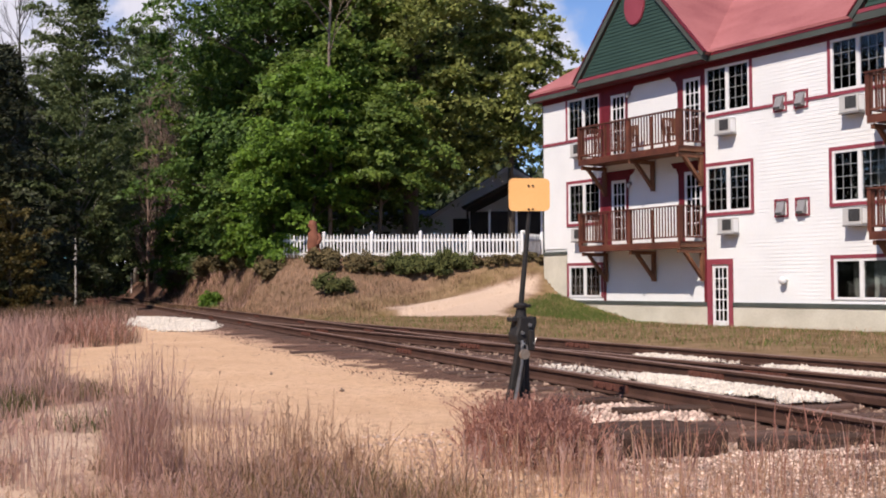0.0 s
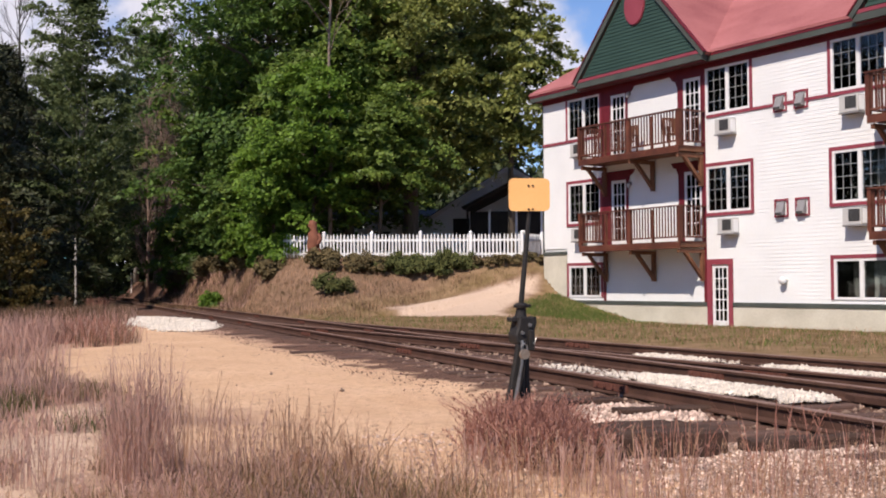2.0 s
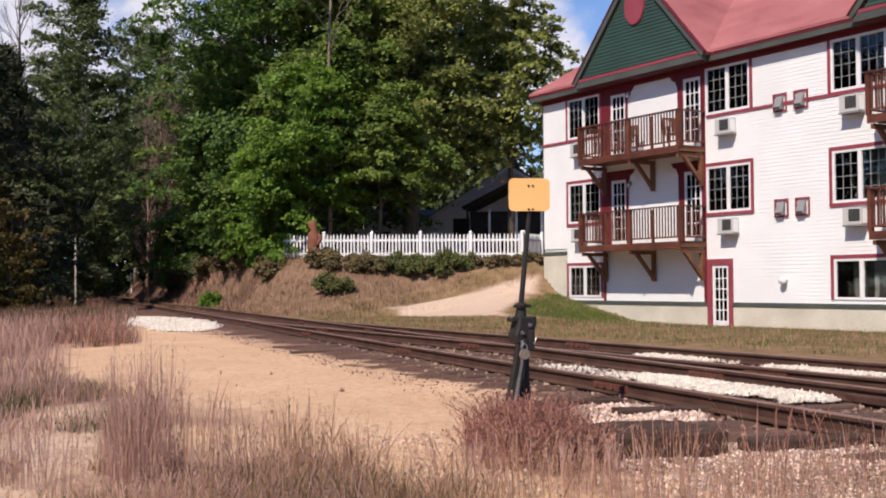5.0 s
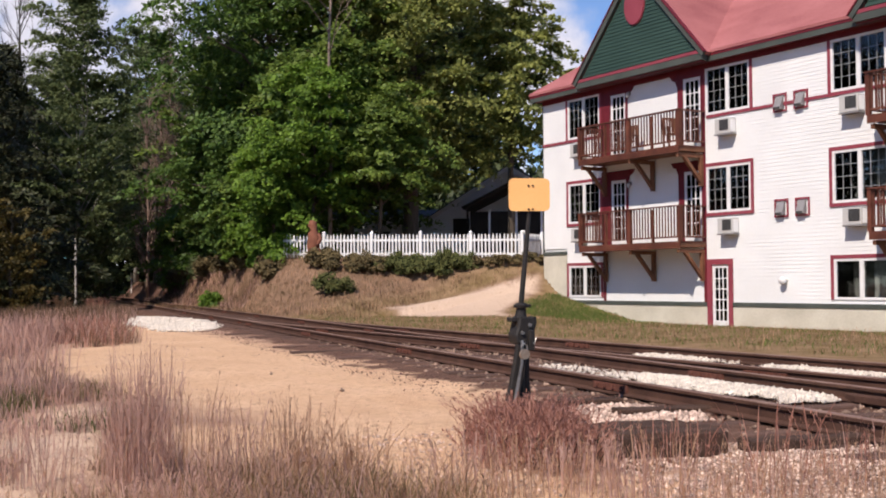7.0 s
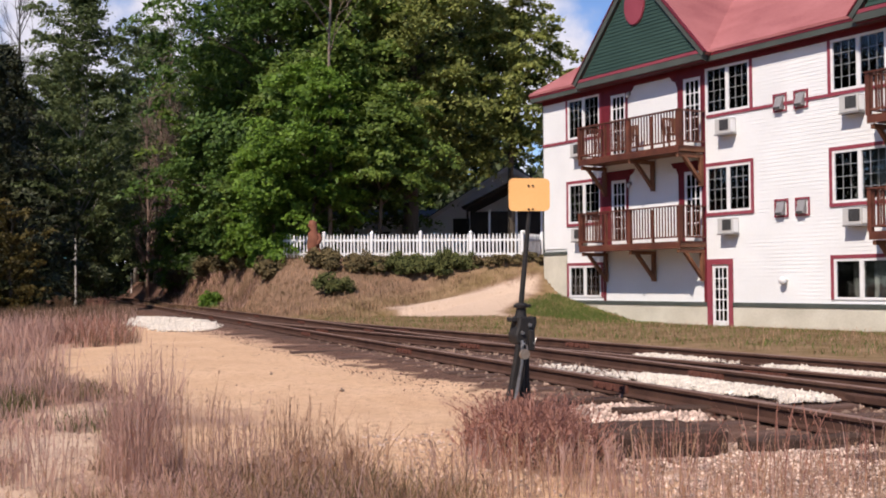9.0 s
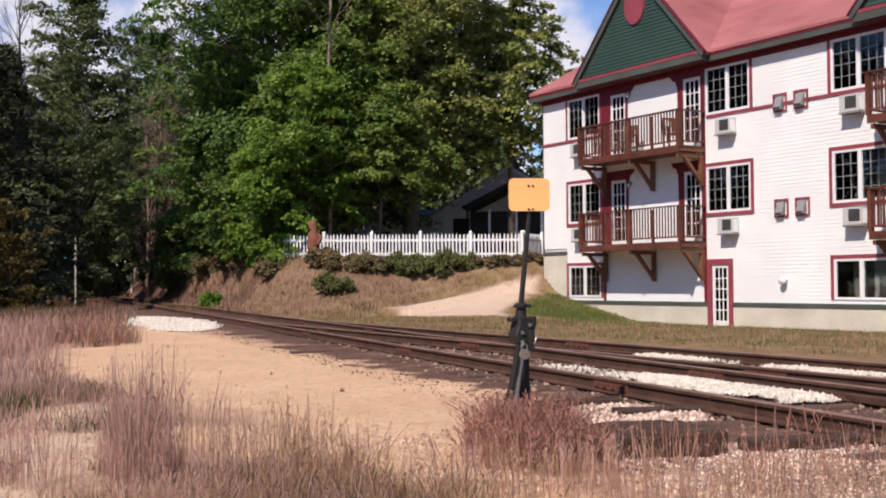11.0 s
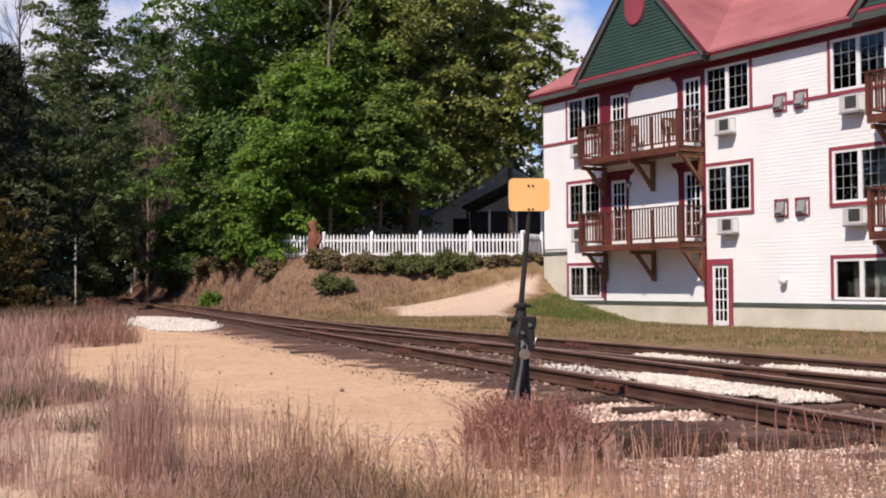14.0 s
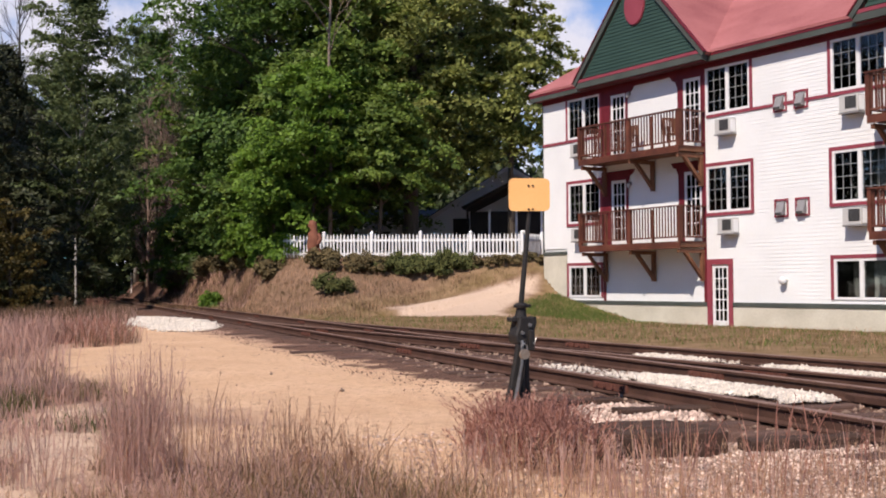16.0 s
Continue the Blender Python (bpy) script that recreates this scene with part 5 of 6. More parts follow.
# ------------------------------------------------------------------ picket fence
def build_fence(start, end, label):
    """Pickets on two rails between posts, the posts counted from the start."""
    start, end = np.array(start), np.array(end)
    length = float(np.hypot(*(end - start)))
    d = (end - start) / length
    f = thing("picket_fence", Matrix(((d[0], -d[1], 0, start[0]), (d[1], d[0], 0, start[1]), (0, 0, 1, 0), (0, 0, 0, 1))), label, "fence")

    def gz(s):
        return 1.93 + 0.13 * s / 10

    pk = None
    g = Geo().prism([(-0.03, 0.03), (0.03, 0.03), (0.03, 0.92), (0, 1.0), (-0.03, 0.92)], 1, -0.012, 0.012)
    for i in range(int(length / 0.147)):
        s = 0.1 + i * 0.147
        m = pose(s, 0, gz(s) + random.uniform(-0.015, 0.015), 0, random.uniform(-1.2, 1.2), 0)
        if pk is None:
            pk = part("picket", g, M["white_paint"], f, m=m)
        else:
            share("picket", pk.data, f, m)
    s = 0.0
    while s < length:
        b = min(s + 2.05, length)
        z = gz(s)
        cap = [(s - 0.07, -0.15, z + 1.04), (s + 0.07, -0.15, z + 1.04), (s + 0.07, -0.01, z + 1.04), (s - 0.07, -0.01, z + 1.04), (s, -0.08, z + 1.13)]
        part("post", Geo().box(s - 0.06, s + 0.06, -0.14, -0.02, z - 0.4, z + 1.04).add(cap, [(3, 2, 1, 0), (0, 1, 4), (1, 2, 4), (2, 3, 4), (3, 0, 4)]), M["white_paint"], f)
        for h in (0.2, 0.74):
            part("rail", Geo().bar((s + 0.06, -0.035, z + h), (b - 0.06, -0.035, gz(b) + h), 0.04, 0.09), M["white_paint"], f)
        s += 2.05


build_fence((3.02, 43.35), (-6.6, 46.25), "white painted wooden picket fence on top of the bank")
build_fence((3.06, 43.6), (4.7, 47.2), "white picket fence running back beside the building")


def build_house():
    """The grey house under the trees behind the fence."""
    h = thing("grey_house", pose(4.2, 60, 1.2, 0, 0, -14), "grey clapboard house with a dark porch under the trees", "house")
    part("wall", Geo().prism([(-4.9, 0), (3.7, 0), (3.7, 3.3), (-0.6, 5.9), (-4.9, 3.3)], 1, 0, 8), M["house_wall"], h)
    part("roof", Geo().prism([(-5.4, 3.0), (-0.6, 5.92), (-0.6, 6.12), (-5.5, 3.15)], 1, -0.4, 8.4), M["house_roof"], h)
    part("roof", Geo().prism([(4.2, 3.0), (-0.6, 5.92), (-0.6, 6.12), (4.3, 3.15)], 1, -0.4, 8.4), M["house_roof"], h)
    part("barge_board", Geo().bar((-5.4, -0.43, 3.02), (-0.6, -0.43, 5.93), 0.05, 0.2), M["white_paint"], h, "white barge board")
    part("barge_board", Geo().bar((4.2, -0.43, 3.02), (-0.6, -0.43, 5.93), 0.05, 0.2), M["white_paint"], h, "white barge board")
    part("porch_roof", Geo().prism([(-2.6, 3.6), (-0.2, 4.75), (2.4, 3.6), (2.5, 3.75), (-0.2, 4.97), (-2.7, 3.75)], 1, -2.6, -0.02), M["dark_wood"], h, "dark porch roof")
    for x in (-2.45, -1.3, 0.1, 1.4, 2.25):
        part("post", Geo().box(x, x + 0.1, -2.5, -2.4, 0, 3.6), M["dark_wood"] if x in (-2.45, 2.25) else M["house_wall"], h)
    # one dark sheet just behind the porch posts
    part("porch_sheet", Geo().box(-2.3, 2.2, -2.3, -2.28, 0.1, 3.5), M["dark_wood"], h, "dark sheet across the porch front")
    w = part("window", Geo().box(-3.75, -2.85, -0.05, -0.001, 2.3, 3.3), M["dark_wood"], h, "dark window")
    part("wing_wall", Geo().box(-17, -4.92, 1.0, 7, 0, 3.5), M["house_wall"], h, "low grey side wing")
    part("wing_roof", Geo().prism([(0.6, 3.52), (4.0, 4.1), (7.4, 3.52)], 0, -17.3, -4.92), M["house_roof"], h)
    for x in (-15.0, -12.0, -8.5):
        w = part("window", Geo().box(x, x + 1.0, 0.95, 0.999, 1.6, 2.8), M["white_paint"], h)
        part("pane", Geo().box(x + 0.08, x + 0.92, 0.94, 0.949, 1.68, 2.72), M["dark_wood"], w)


build_house()


# ------------------------------------------------------------------ shrubs on the bank
def shrub(x, y, w, h, leaf, label, seed, n=30, per=170, size=0.075):
    rng = np.random.default_rng(seed)
    z = float(ground_z(x, y)[0])
    a = rng.random(n) * 2 * np.pi
    r = np.sqrt(rng.random(n)) * w * 0.8
    c = np.stack([r * np.cos(a), r * np.sin(a) * 0.7, 0.1 + rng.random(n) * h * 0.75 * (1 - (r / w) ** 2 * 0.6)], 1)
    v, f = leaves_at(rng, c, h * (0.2 + 0.16 * rng.random(n)), per, size, 0.9)
    v[:, 2] = np.maximum(v[:, 2], -0.04)
    ob = arrays("shrub", v, f, M[leaf])
    ob.location = (x, y, z)
    return tagged(ob, label, "shrub")


shrub(-3.95, 40.2, 0.95, 0.85, "juniper", "low dark green juniper on the dry bank", 51, 30, 160)
row = random.Random(3)
for i in range(9):
    x = -3.6 + 0.52 * i + row.uniform(-0.15, 0.15)
    green = i > 2
    shrub(x, 42.7 - 0.06 * i + row.uniform(-0.25, 0.1), row.uniform(0.75, 1.1), row.uniform(0.5, 0.8), "juniper" if green else "dull_shrub", "low dark green shrub below the white fence" if green else "low brown shrub below the white fence", 52 + i, 26, 150, 0.08)
for i, x in enumerate((1.6, 2.4, 3.3)):
    shrub(x, 42.2, 0.7, 0.4, "dull_shrub", "low brown shrub below the white fence", 63 + i, 20, 90)
shrub(-9.95, 48.4, 0.5, 0.9, "bright_leaf", "small bright green sapling on the bank", 66, 18, 90, 0.13)
for i, (x, y) in enumerate(((-6.9, 44.9), (-4.6, 43.4), (-7.4, 46.6))):
    shrub(x, y, 0.7, 0.9, "bright_leaf" if i > 1 else "dull_shrub", "leafy shrub at the top of the bank", 70 + i, 22, 100, 0.13)

for i, (x, y, w, h, leaf) in enumerate(((-9.6, 51.0, 1.0, 1.0, "dull_shrub"), (-11.6, 56.6, 1.1, 1.0, "dull_shrub"), (-12.6, 59.6, 1.2, 1.2, "grey_leaf"), (-14.6, 64.5, 1.3, 1.1, "dull_shrub"),
                                         (-8.6, 48.6, 0.8, 0.7, "dull_shrub"), (-6.9, 45.6, 0.8, 0.6, "dull_shrub"), (-16.6, 69.5, 1.4, 1.3, "grey_leaf"))):
    shrub(x, y, w, h, leaf, "ragged low brush at the top of the bank", 170 + i, 26, 110, 0.12)

carved = Geo().tube([(0, 0, -0.2), (0.03, 0, 0.15), (-0.03, 0, 0.45), (0.04, 0.02, 0.8), (-0.03, 0, 1.0), (0.02, 0, 1.12), (-0.05, 0, 1.3), (-0.02, 0, 1.45), (0.0, 0, 1.5)], [0.27, 0.22, 0.25, 0.27, 0.21, 0.13, 0.19, 0.14, 0.05], 11)
carved.tube([(0.17, -0.05, 0.95), (0.27, -0.1, 0.75), (0.2, -0.22, 0.55), (0.1, -0.26, 0.5)], [0.09, 0.085, 0.075, 0.05], 8)
carved.tube([(0.16, -0.05, 0.0), (0.2, -0.1, 0.25), (0.14, -0.12, 0.45)], [0.13, 0.12, 0.07], 8)
post = tagged(part("carved_stump", carved, M["stump"], smooth=True), "reddish brown carved wooden stump in front of the fence", "stump")
post.location = (-5.1, 44.6, float(ground_z(-5.1, 44.6)[0]))


# ------------------------------------------------------------------ grass and weeds
TUFTS = []


def scatter(name, label, outline, n, height, lean, width, mat, seed, clumpy=0.6, head=0.0, keep=None, side=0):
    """Loose blades over an outline, thicker in some spots than in others."""
    rng = np.random.default_rng(seed)
    o = np.array(outline, float)
    x = o[:, 0].min() + rng.random(n * 4) * np.ptp(o[:, 0])
    y = o[:, 1].min() + rng.random(n * 4) * np.ptp(o[:, 1])
    ok = inside(outline, x, y, 0.7) > 0.1 + 0.8 * rng.random(len(x))
    ok &= (wobble(x, y, 2.3, seed) * clumpy + rng.random(len(x)) * 1.2) > 0.45
    if keep is not None:
        ok &= keep(x, y)
    x, y = x[ok][:n], y[ok][:n]
    v, f = blade_mesh(rng, x, y, ground_z(x, y) - 0.02, height, lean, width, 0.0, 0.0, head)
    if side:
        v, f = fuzz(rng, v, f, len(x), side, 0.035, width * 0.6)
    return tagged(arrays(name, v, f, mat), label, "grass", kind="stuff")


SPOTS = ((-3.15, 9.3, 0.45), (-2.6, 7.7, 0.4), (-2.15, 6.05, 0.36), (-3.0, 10.2, 0.35), (-2.35, 7.0, 0.25), (-0.15, 6.5, 0.35), (-1.25, 7.2, 0.4), (-5.0, 12.6, 0.6), (-6.2, 15.6, 0.7))


def off_spots(x, y):
    ok = np.ones(len(x), bool)
    for cx, cy, r in SPOTS:
        ok &= np.hypot(x - cx, (y - cy) * 0.6) > r * (1 + 0.3 * wobble(x, y, 6.0, cx))
    return ok


def build_grass():
    near = ((-3.2, 5.2), (-3.4, 7.2), (-2.2, 7.3), (-1.2, 7.0), (-0.5, 6.6), (-0.1, 5.9), (0.3, 5.5), (0.3, 5.1))
    scatter("dry_grass", "tall thin dry straw grass", near, 330, (0.1, 0.42), (0.05, 0.6), 0.0034, M["straw"], 81, 1.4, 0.5, side=6, keep=off_spots)
    scatter("dry_grass", "tall thin dry pinkish grass", near, 380, (0.1, 0.36), (0.05, 0.6), 0.0034, M["pink_straw"], 88, 1.4, 0.5, side=6, keep=off_spots)
    scatter("dry_grass", "short dry tangled grass", near, 3000, (0.03, 0.13), (0.3, 1.2), 0.0045, M["brown_brush"], 82, 1.6, keep=off_spots)
    scatter("dry_grass", "short pinkish tangled grass", near, 4600, (0.04, 0.19), (0.3, 1.2), 0.004, M["pink_straw"], 68, 1.3, keep=off_spots)
    scatter("dry_grass", "short straw-coloured tangled grass", near, 2600, (0.04, 0.19), (0.3, 1.2), 0.004, M["straw"], 63, 1.5, keep=off_spots)
    scatter("dry_grass", "dull green low grass among the straw", near, 1400, (0.04, 0.16), (0.2, 0.8), 0.005, M["lawn"], 69, 1.8, keep=off_spots)
    tan = ((-1.2, 5.0), (-1.1, 6.7), (-0.5, 6.6), (0.1, 5.9), (0.3, 5.0))
    scatter("dry_grass", "olive-brown low tangle of grass", tan, 1500, (0.05, 0.22), (0.3, 1.1), 0.0045, M["lawn"], 64, 1.2)
    scatter("dry_grass", "tan arching grass stalks", tan, 260, (0.15, 0.42), (0.3, 1.0), 0.0036, M["straw"], 70, 1.0, 0.4, side=4)
    right = ((0.3, 4.7), (0.2, 6.2), (0.7, 6.5), (1.2, 6.1), (2.2, 6.3), (2.9, 6.6), (2.9, 4.8))
    scatter("dry_grass", "tall dry straw stalks", right, 620, (0.1, 0.34), (0.03, 0.3), 0.0034, M["straw"], 83, 1.0, 0.5, side=6)
    scatter("dry_grass", "tall dry pinkish stalks", right, 320, (0.1, 0.36), (0.03, 0.3), 0.0034, M["pink_straw"], 89, 1.0, 0.5, side=6)
    floor = ((-3.6, 5.0), (-4.2, 9.5), (-2.0, 9.2), (-0.4, 8.4), (0.6, 7.4), (1.4, 6.8), (2.6, 6.4), (2.6, 5.0))
    scatter("fallen_straw", "fallen dry straw lying on the sand", floor, 5200, (0.012, 0.045), (2.0, 5.0), 0.004, M["straw"], 76, 1.0)
    scatter("fallen_straw", "fallen brown stalks lying on the sand", floor, 2600, (0.012, 0.04), (2.0, 5.0), 0.004, M["brown_brush"], 77, 1.0)
    side = ((-4.6, 8.0), (-4.4, 11.5), (-3.3, 11.0), (-2.4, 9.0), (-2.2, 7.4), (-3.2, 7.0))
    scatter("dry_grass", "dry tangled grass on the sand", side, 2600, (0.05, 0.3), (0.1, 0.8), 0.006, M["pink_straw"], 80, 1.2, 0.4, keep=off_spots)
    scatter("dry_grass", "olive low grass on the sand", side, 2600, (0.05, 0.22), (0.2, 0.9), 0.006, M["juniper"], 67, 1.9, keep=off_spots)
    scatter("dry_grass", "olive weeds low on the sand edge", ((-4.4, 12.2), (-3.3, 11.4), (-2.9, 9.8), (-3.8, 9.0)), 1200, (0.05, 0.22), (0.2, 0.9), 0.006, M["lawn"], 61, 1.6, keep=off_spots)
    left = ((-9.5, 11.0), (-9.8, 27.0), (-7.6, 23.0), (-6.7, 18.5), (-5.35, 15.5), (-4.15, 12.0), (-3.5, 9.6), (-3.7, 9.0))
    scatter("dry_grass", "tall dry pinkish grass beside the sand", left, 6200, (0.12, 0.6), (0.05, 0.6), 0.008, M["pink_straw"], 84, 1.0, 0.5, keep=off_spots)
    scatter("dry_grass", "short brown grass beside the sand", left, 6000, (0.05, 0.22), (0.2, 0.9), 0.009, M["brown_brush"], 90, 0.8, keep=off_spots)
    for i, (x, y, r, n) in enumerate(((-7.1, 23.6, 0.55, 360), (-6.5, 21.9, 0.5, 300), (-7.2, 21.6, 0.5, 260), (-6.2, 20.3, 0.35, 140), (-7.6, 25.0, 0.5, 260))):
        spot = [(x + r * (1 + 0.35 * math.sin(3 * k + i)) * math.cos(k * math.pi / 7), y + 1.4 * r * (1 + 0.3 * math.cos(2 * k + i)) * math.sin(k * math.pi / 7)) for k in range(14)]
        scatter("dry_brush", "maroon dry brush beside the sand", spot, n // 2, (0.12, 0.5 + 0.05 * i), (0.2, 0.9), 0.009, M["red_weed"], 240 + i, 1.0, 0.4)
        scatter("dry_brush", "brown dry brush beside the sand", spot, n, (0.08, 0.45), (0.2, 1.0), 0.009, M["brown_brush"], 250 + i, 1.0)
        scatter("dry_brush", "pale dry brush beside the sand", spot, n // 2, (0.12, 0.55), (0.1, 0.9), 0.008, M["pink_straw"], 260 + i, 1.0, 0.4)
    far = ((-15, 33), (-12.5, 44), (-11.0, 40), (-9.2, 33), (-8.8, 27), (-12, 24))
    scatter("dry_grass", "tall dry pinkish grass along the track", far, 6500, (0.1, 0.45), (0.05, 0.6), 0.014, M["pink_straw"], 85, 0.8, 0.4)
    scatter("dry_brush", "dark dry brush along the track", far, 6000, (0.1, 0.6), (0.05, 0.6), 0.016, M["brown_brush"], 62, 1.2)
    bank = ((-15.5, 58.5), (-7.2, 41.0), (-3.4, 36.6), (-0.3, 40.6), (3.2, 41.2), (3.4, 42.4), (-5.5, 44.9), (-10.5, 50.6), (-17.0, 61.5))
    scatter("bank_grass", "dry brown grass on the bank", bank, 14000, (0.06, 0.24), (0.3, 0.9), 0.014, M["brown_brush"], 86, 0.7)
    scatter("bank_grass", "pale dry grass tufts on the bank", bank, 7000, (0.1, 0.34), (0.2, 0.8), 0.012, M["straw"], 74, 1.2)
    scatter("bank_grass", "dull green grass on the bank", bank, 9000, (0.06, 0.26), (0.3, 0.9), 0.016, M["lawn"], 75, 1.2)
    steep = ((-8.6, 45.0), (-11.4, 53.5), (-15.8, 64.0), (-19.2, 72.0), (-17.2, 71.5), (-14.0, 63.5), (-11.9, 58.5), (-8.8, 50.0), (-6.6, 46.0))
    scatter("bank_grass", "pinkish brush on the steep end of the bank", steep, 9000, (0.12, 0.5), (0.1, 0.7), 0.016, M["pink_straw"], 66, 1.4, 0.4)
    scatter("bank_grass", "brown brush on the steep end of the bank", steep, 12000, (0.12, 0.6), (0.1, 0.8), 0.018, M["brown_brush"], 65, 1.4)
    strip = ((-5.0, 37.5), (-4.0, 33.5), (0.6, 24.5), (8.0, 13.5), (13.5, 16.0), (11.5, 26.0), (5.6, 37.0), (3.9, 39.5))
    off_path = lambda x, y: (x > branch_far(y) + 0.9) & (inside(PATH, x, y, 0.5) < 0.3)
    scatter("lawn_grass", "patchy short dry grass between the tracks and the building", strip, 22000, (0.03, 0.11), (0.3, 0.9), 0.011, M["lawn"], 87, 0.6, keep=off_path)
    scatter("lawn_grass", "taller brown weeds in the patchy grass", strip, 3000, (0.05, 0.2), (0.2, 0.7), 0.009, M["straw"], 72, 1.4, keep=off_path)
    scatter("lawn_grass", "green tufts in the patchy grass", strip, 6500, (0.04, 0.13), (0.3, 0.9), 0.014, M["green_grass"], 73, 1.7, keep=off_path)
    scatter("fallen_twigs", "small twigs and litter on the sand", SAND, 900, (0.01, 0.03), (2.0, 6.0), 0.012, M["brown_brush"], 71, 0.4)
    green = ((4.0, 40.6), (2.6, 38.6), (2.6, 37.0), (4.6, 35.5), (7.0, 35.0), (6.6, 36.2))
    scatter("lawn_grass", "green grass slope beside the foundation", green, 12000, (0.04, 0.14), (0.3, 0.9), 0.014, M["green_grass"], 78, 0.3)
    # clumps that stir in the wind
    tall = "tall dry purplish grass clump standing on the sand"
    for i, (x, y, n, r, lo, hi, mat) in enumerate((
            (-1.78, 6.4, 170, 0.13, 0.35, 0.82, "pink_straw"), (-1.62, 6.45, 150, 0.13, 0.35, 0.84, "pink_straw"), (-1.7, 6.2, 130, 0.18, 0.2, 0.55, "pink_straw"),
            (-1.36, 6.3, 60, 0.16, 0.25, 0.62, "straw"), (-1.16, 6.2, 60, 0.16, 0.25, 0.55, "pink_straw"), (-0.98, 6.4, 70, 0.18, 0.2, 0.52, "straw"),
            (-0.74, 6.1, 90, 0.15, 0.2, 0.56, "straw"), (-0.5, 6.3, 60, 0.12, 0.15, 0.42, "straw"), (-2.2, 6.2, 90, 0.2, 0.15, 0.5, "pink_straw"))):
        TUFTS.append(tuft("grass_clump", x, y, n, r, (lo, hi), (0.03, 0.26), 0.0032, M[mat], tall, seed=91 + i, head=0.5, side=7))
    weed = "rust-red dry weeds round the switch stand"
    for i, (x, y, n, hh) in enumerate(((0.34, 7.5, 130, 0.3), (0.52, 7.2, 200, 0.42), (0.72, 7.15, 170, 0.36), (0.46, 8.0, 150, 0.34), (0.68, 7.9, 150, 0.32), (0.55, 6.8, 120, 0.32), (0.32, 7.1, 100, 0.26), (0.8, 6.85, 110, 0.32), (0.4, 6.75, 150, 0.28), (0.68, 6.7, 150, 0.3), (0.6, 7.5, 200, 0.34), (0.5, 7.8, 170, 0.36), (0.62, 8.2, 120, 0.34))):
        TUFTS.append(tuft("weed_clump", x, y, n, 0.22, (0.1, hh), (0.1, 0.75), 0.0052, M["red_weed"], weed, "weeds", seed=100 + i, head=0.8, side=12))
    for i, (x, y, n, hh) in enumerate(((1.1, 5.7, 30, 0.45), (1.7, 5.8, 36, 0.55), (2.15, 6.0, 30, 0.5), (0.45, 5.6, 40, 0.45), (1.35, 6.6, 50, 0.4), (0.15, 5.9, 60, 0.34), (0.72, 6.0, 70, 0.34), (0.95, 5.5, 40, 0.4))):
        TUFTS.append(tuft("grass_clump", x, y, n, 0.22, (0.15, hh), (0.05, 0.35), 0.0042, M["straw"] if i in (0, 3) else M["pink_straw"] if i > 4 else M["red_weed"], "thin dry stalks over the gravel", seed=120 + i, head=0.8))


build_grass()


# ------------------------------------------------------------------ loose stones
def stones(name, label, outline, n, size, mat, seed, lift=0.0):
    """Small broken stones lying on the ground: squashed, jittered octahedra."""
    rng = np.random.default_rng(seed)
    o = np.array(outline, float)
    x = o[:, 0].min() + rng.random(n * 5) * np.ptp(o[:, 0])
    y = o[:, 1].min() + rng.random(n * 5) * np.ptp(o[:, 1])
    ok = inside(outline, x, y, 0.5) + 0.25 * wobble(x, y, 6.0, seed) > 0.2 + rng.random(len(x)) * 0.5
    x, y = x[ok][:n], y[ok][:n]
    k = len(x)
    z = ground_z(x, y) + lift * inside(outline, x, y, 0.9)
    base = np.array([(1, 0, 0), (0, 1, 0), (-1, 0, 0), (0, -1, 0), (0, 0, 0.8), (0, 0, -0.8)])
    s = (size[0] + rng.random(k) ** 2 * (size[1] - size[0]))[:, None, None]
    a = rng.random(k) * np.pi
    rot = np.stack([np.stack([np.cos(a), -np.sin(a), a * 0], 1), np.stack([np.sin(a), np.cos(a), a * 0], 1), np.stack([a * 0, a * 0, a * 0 + 1], 1)], 1)
    v = base[None] * s * (0.6 + 0.8 * rng.random((k, 6, 3)) * 0.8)
    v += rng.normal(size=v.shape) * s * 0.18
    v = np.einsum("kij,kpj->kpi", rot, v) + np.stack([x, y, z + s[:, 0, 0] * 0.25], 1)[:, None]
    tri = np.array([(0, 1, 4), (1, 2, 4), (2, 3, 4), (3, 0, 4), (1, 0, 5), (2, 1, 5), (3, 2, 5), (0, 3, 5)])
    f = (np.arange(k)[:, None, None] * 6 + tri[None]).reshape(-1, 3)
    return tagged(arrays(name, v.reshape(-1, 3), f, mat), label, "gravel", kind="stuff")


HEAP = ((2.15, 12.6), (2.45, 12.1), (2.8, 11.3), (3.15, 10.5), (3.4, 9.8), (3.1, 9.6), (2.65, 10.3), (2.3, 11.1), (2.0, 11.8))
stones("white_ballast", "thin scatter of white crushed stone between the rails", ((1.3, 14.6), (1.75, 14.0), (2.3, 12.6), (2.0, 11.8), (1.6, 12.4), (1.2, 13.4)), 420, (0.012, 0.034), M["white_stone"], 210, 0.03)
stones("white_ballast", "heap of white crushed stone between the rails", HEAP, 9500, (0.010, 0.030), M["white_stone"], 201, 0.1)
stones("white_ballast", "strip of white crushed stone beside the far rail", ((2.9, 16.6), (3.6, 15.6), (4.0, 14.7), (3.75, 14.4), (3.3, 15.1), (2.75, 16.0)), 2600, (0.012, 0.034), M["white_stone"], 202, 0.06)
stones("white_ballast", "strip of white crushed stone beside the far rail", ((3.98, 14.1), (4.5, 13.4), (5.3, 12.2), (5.1, 11.6), (4.3, 12.8), (3.85, 13.8)), 2600, (0.012, 0.034), M["white_stone"], 207, 0.06)
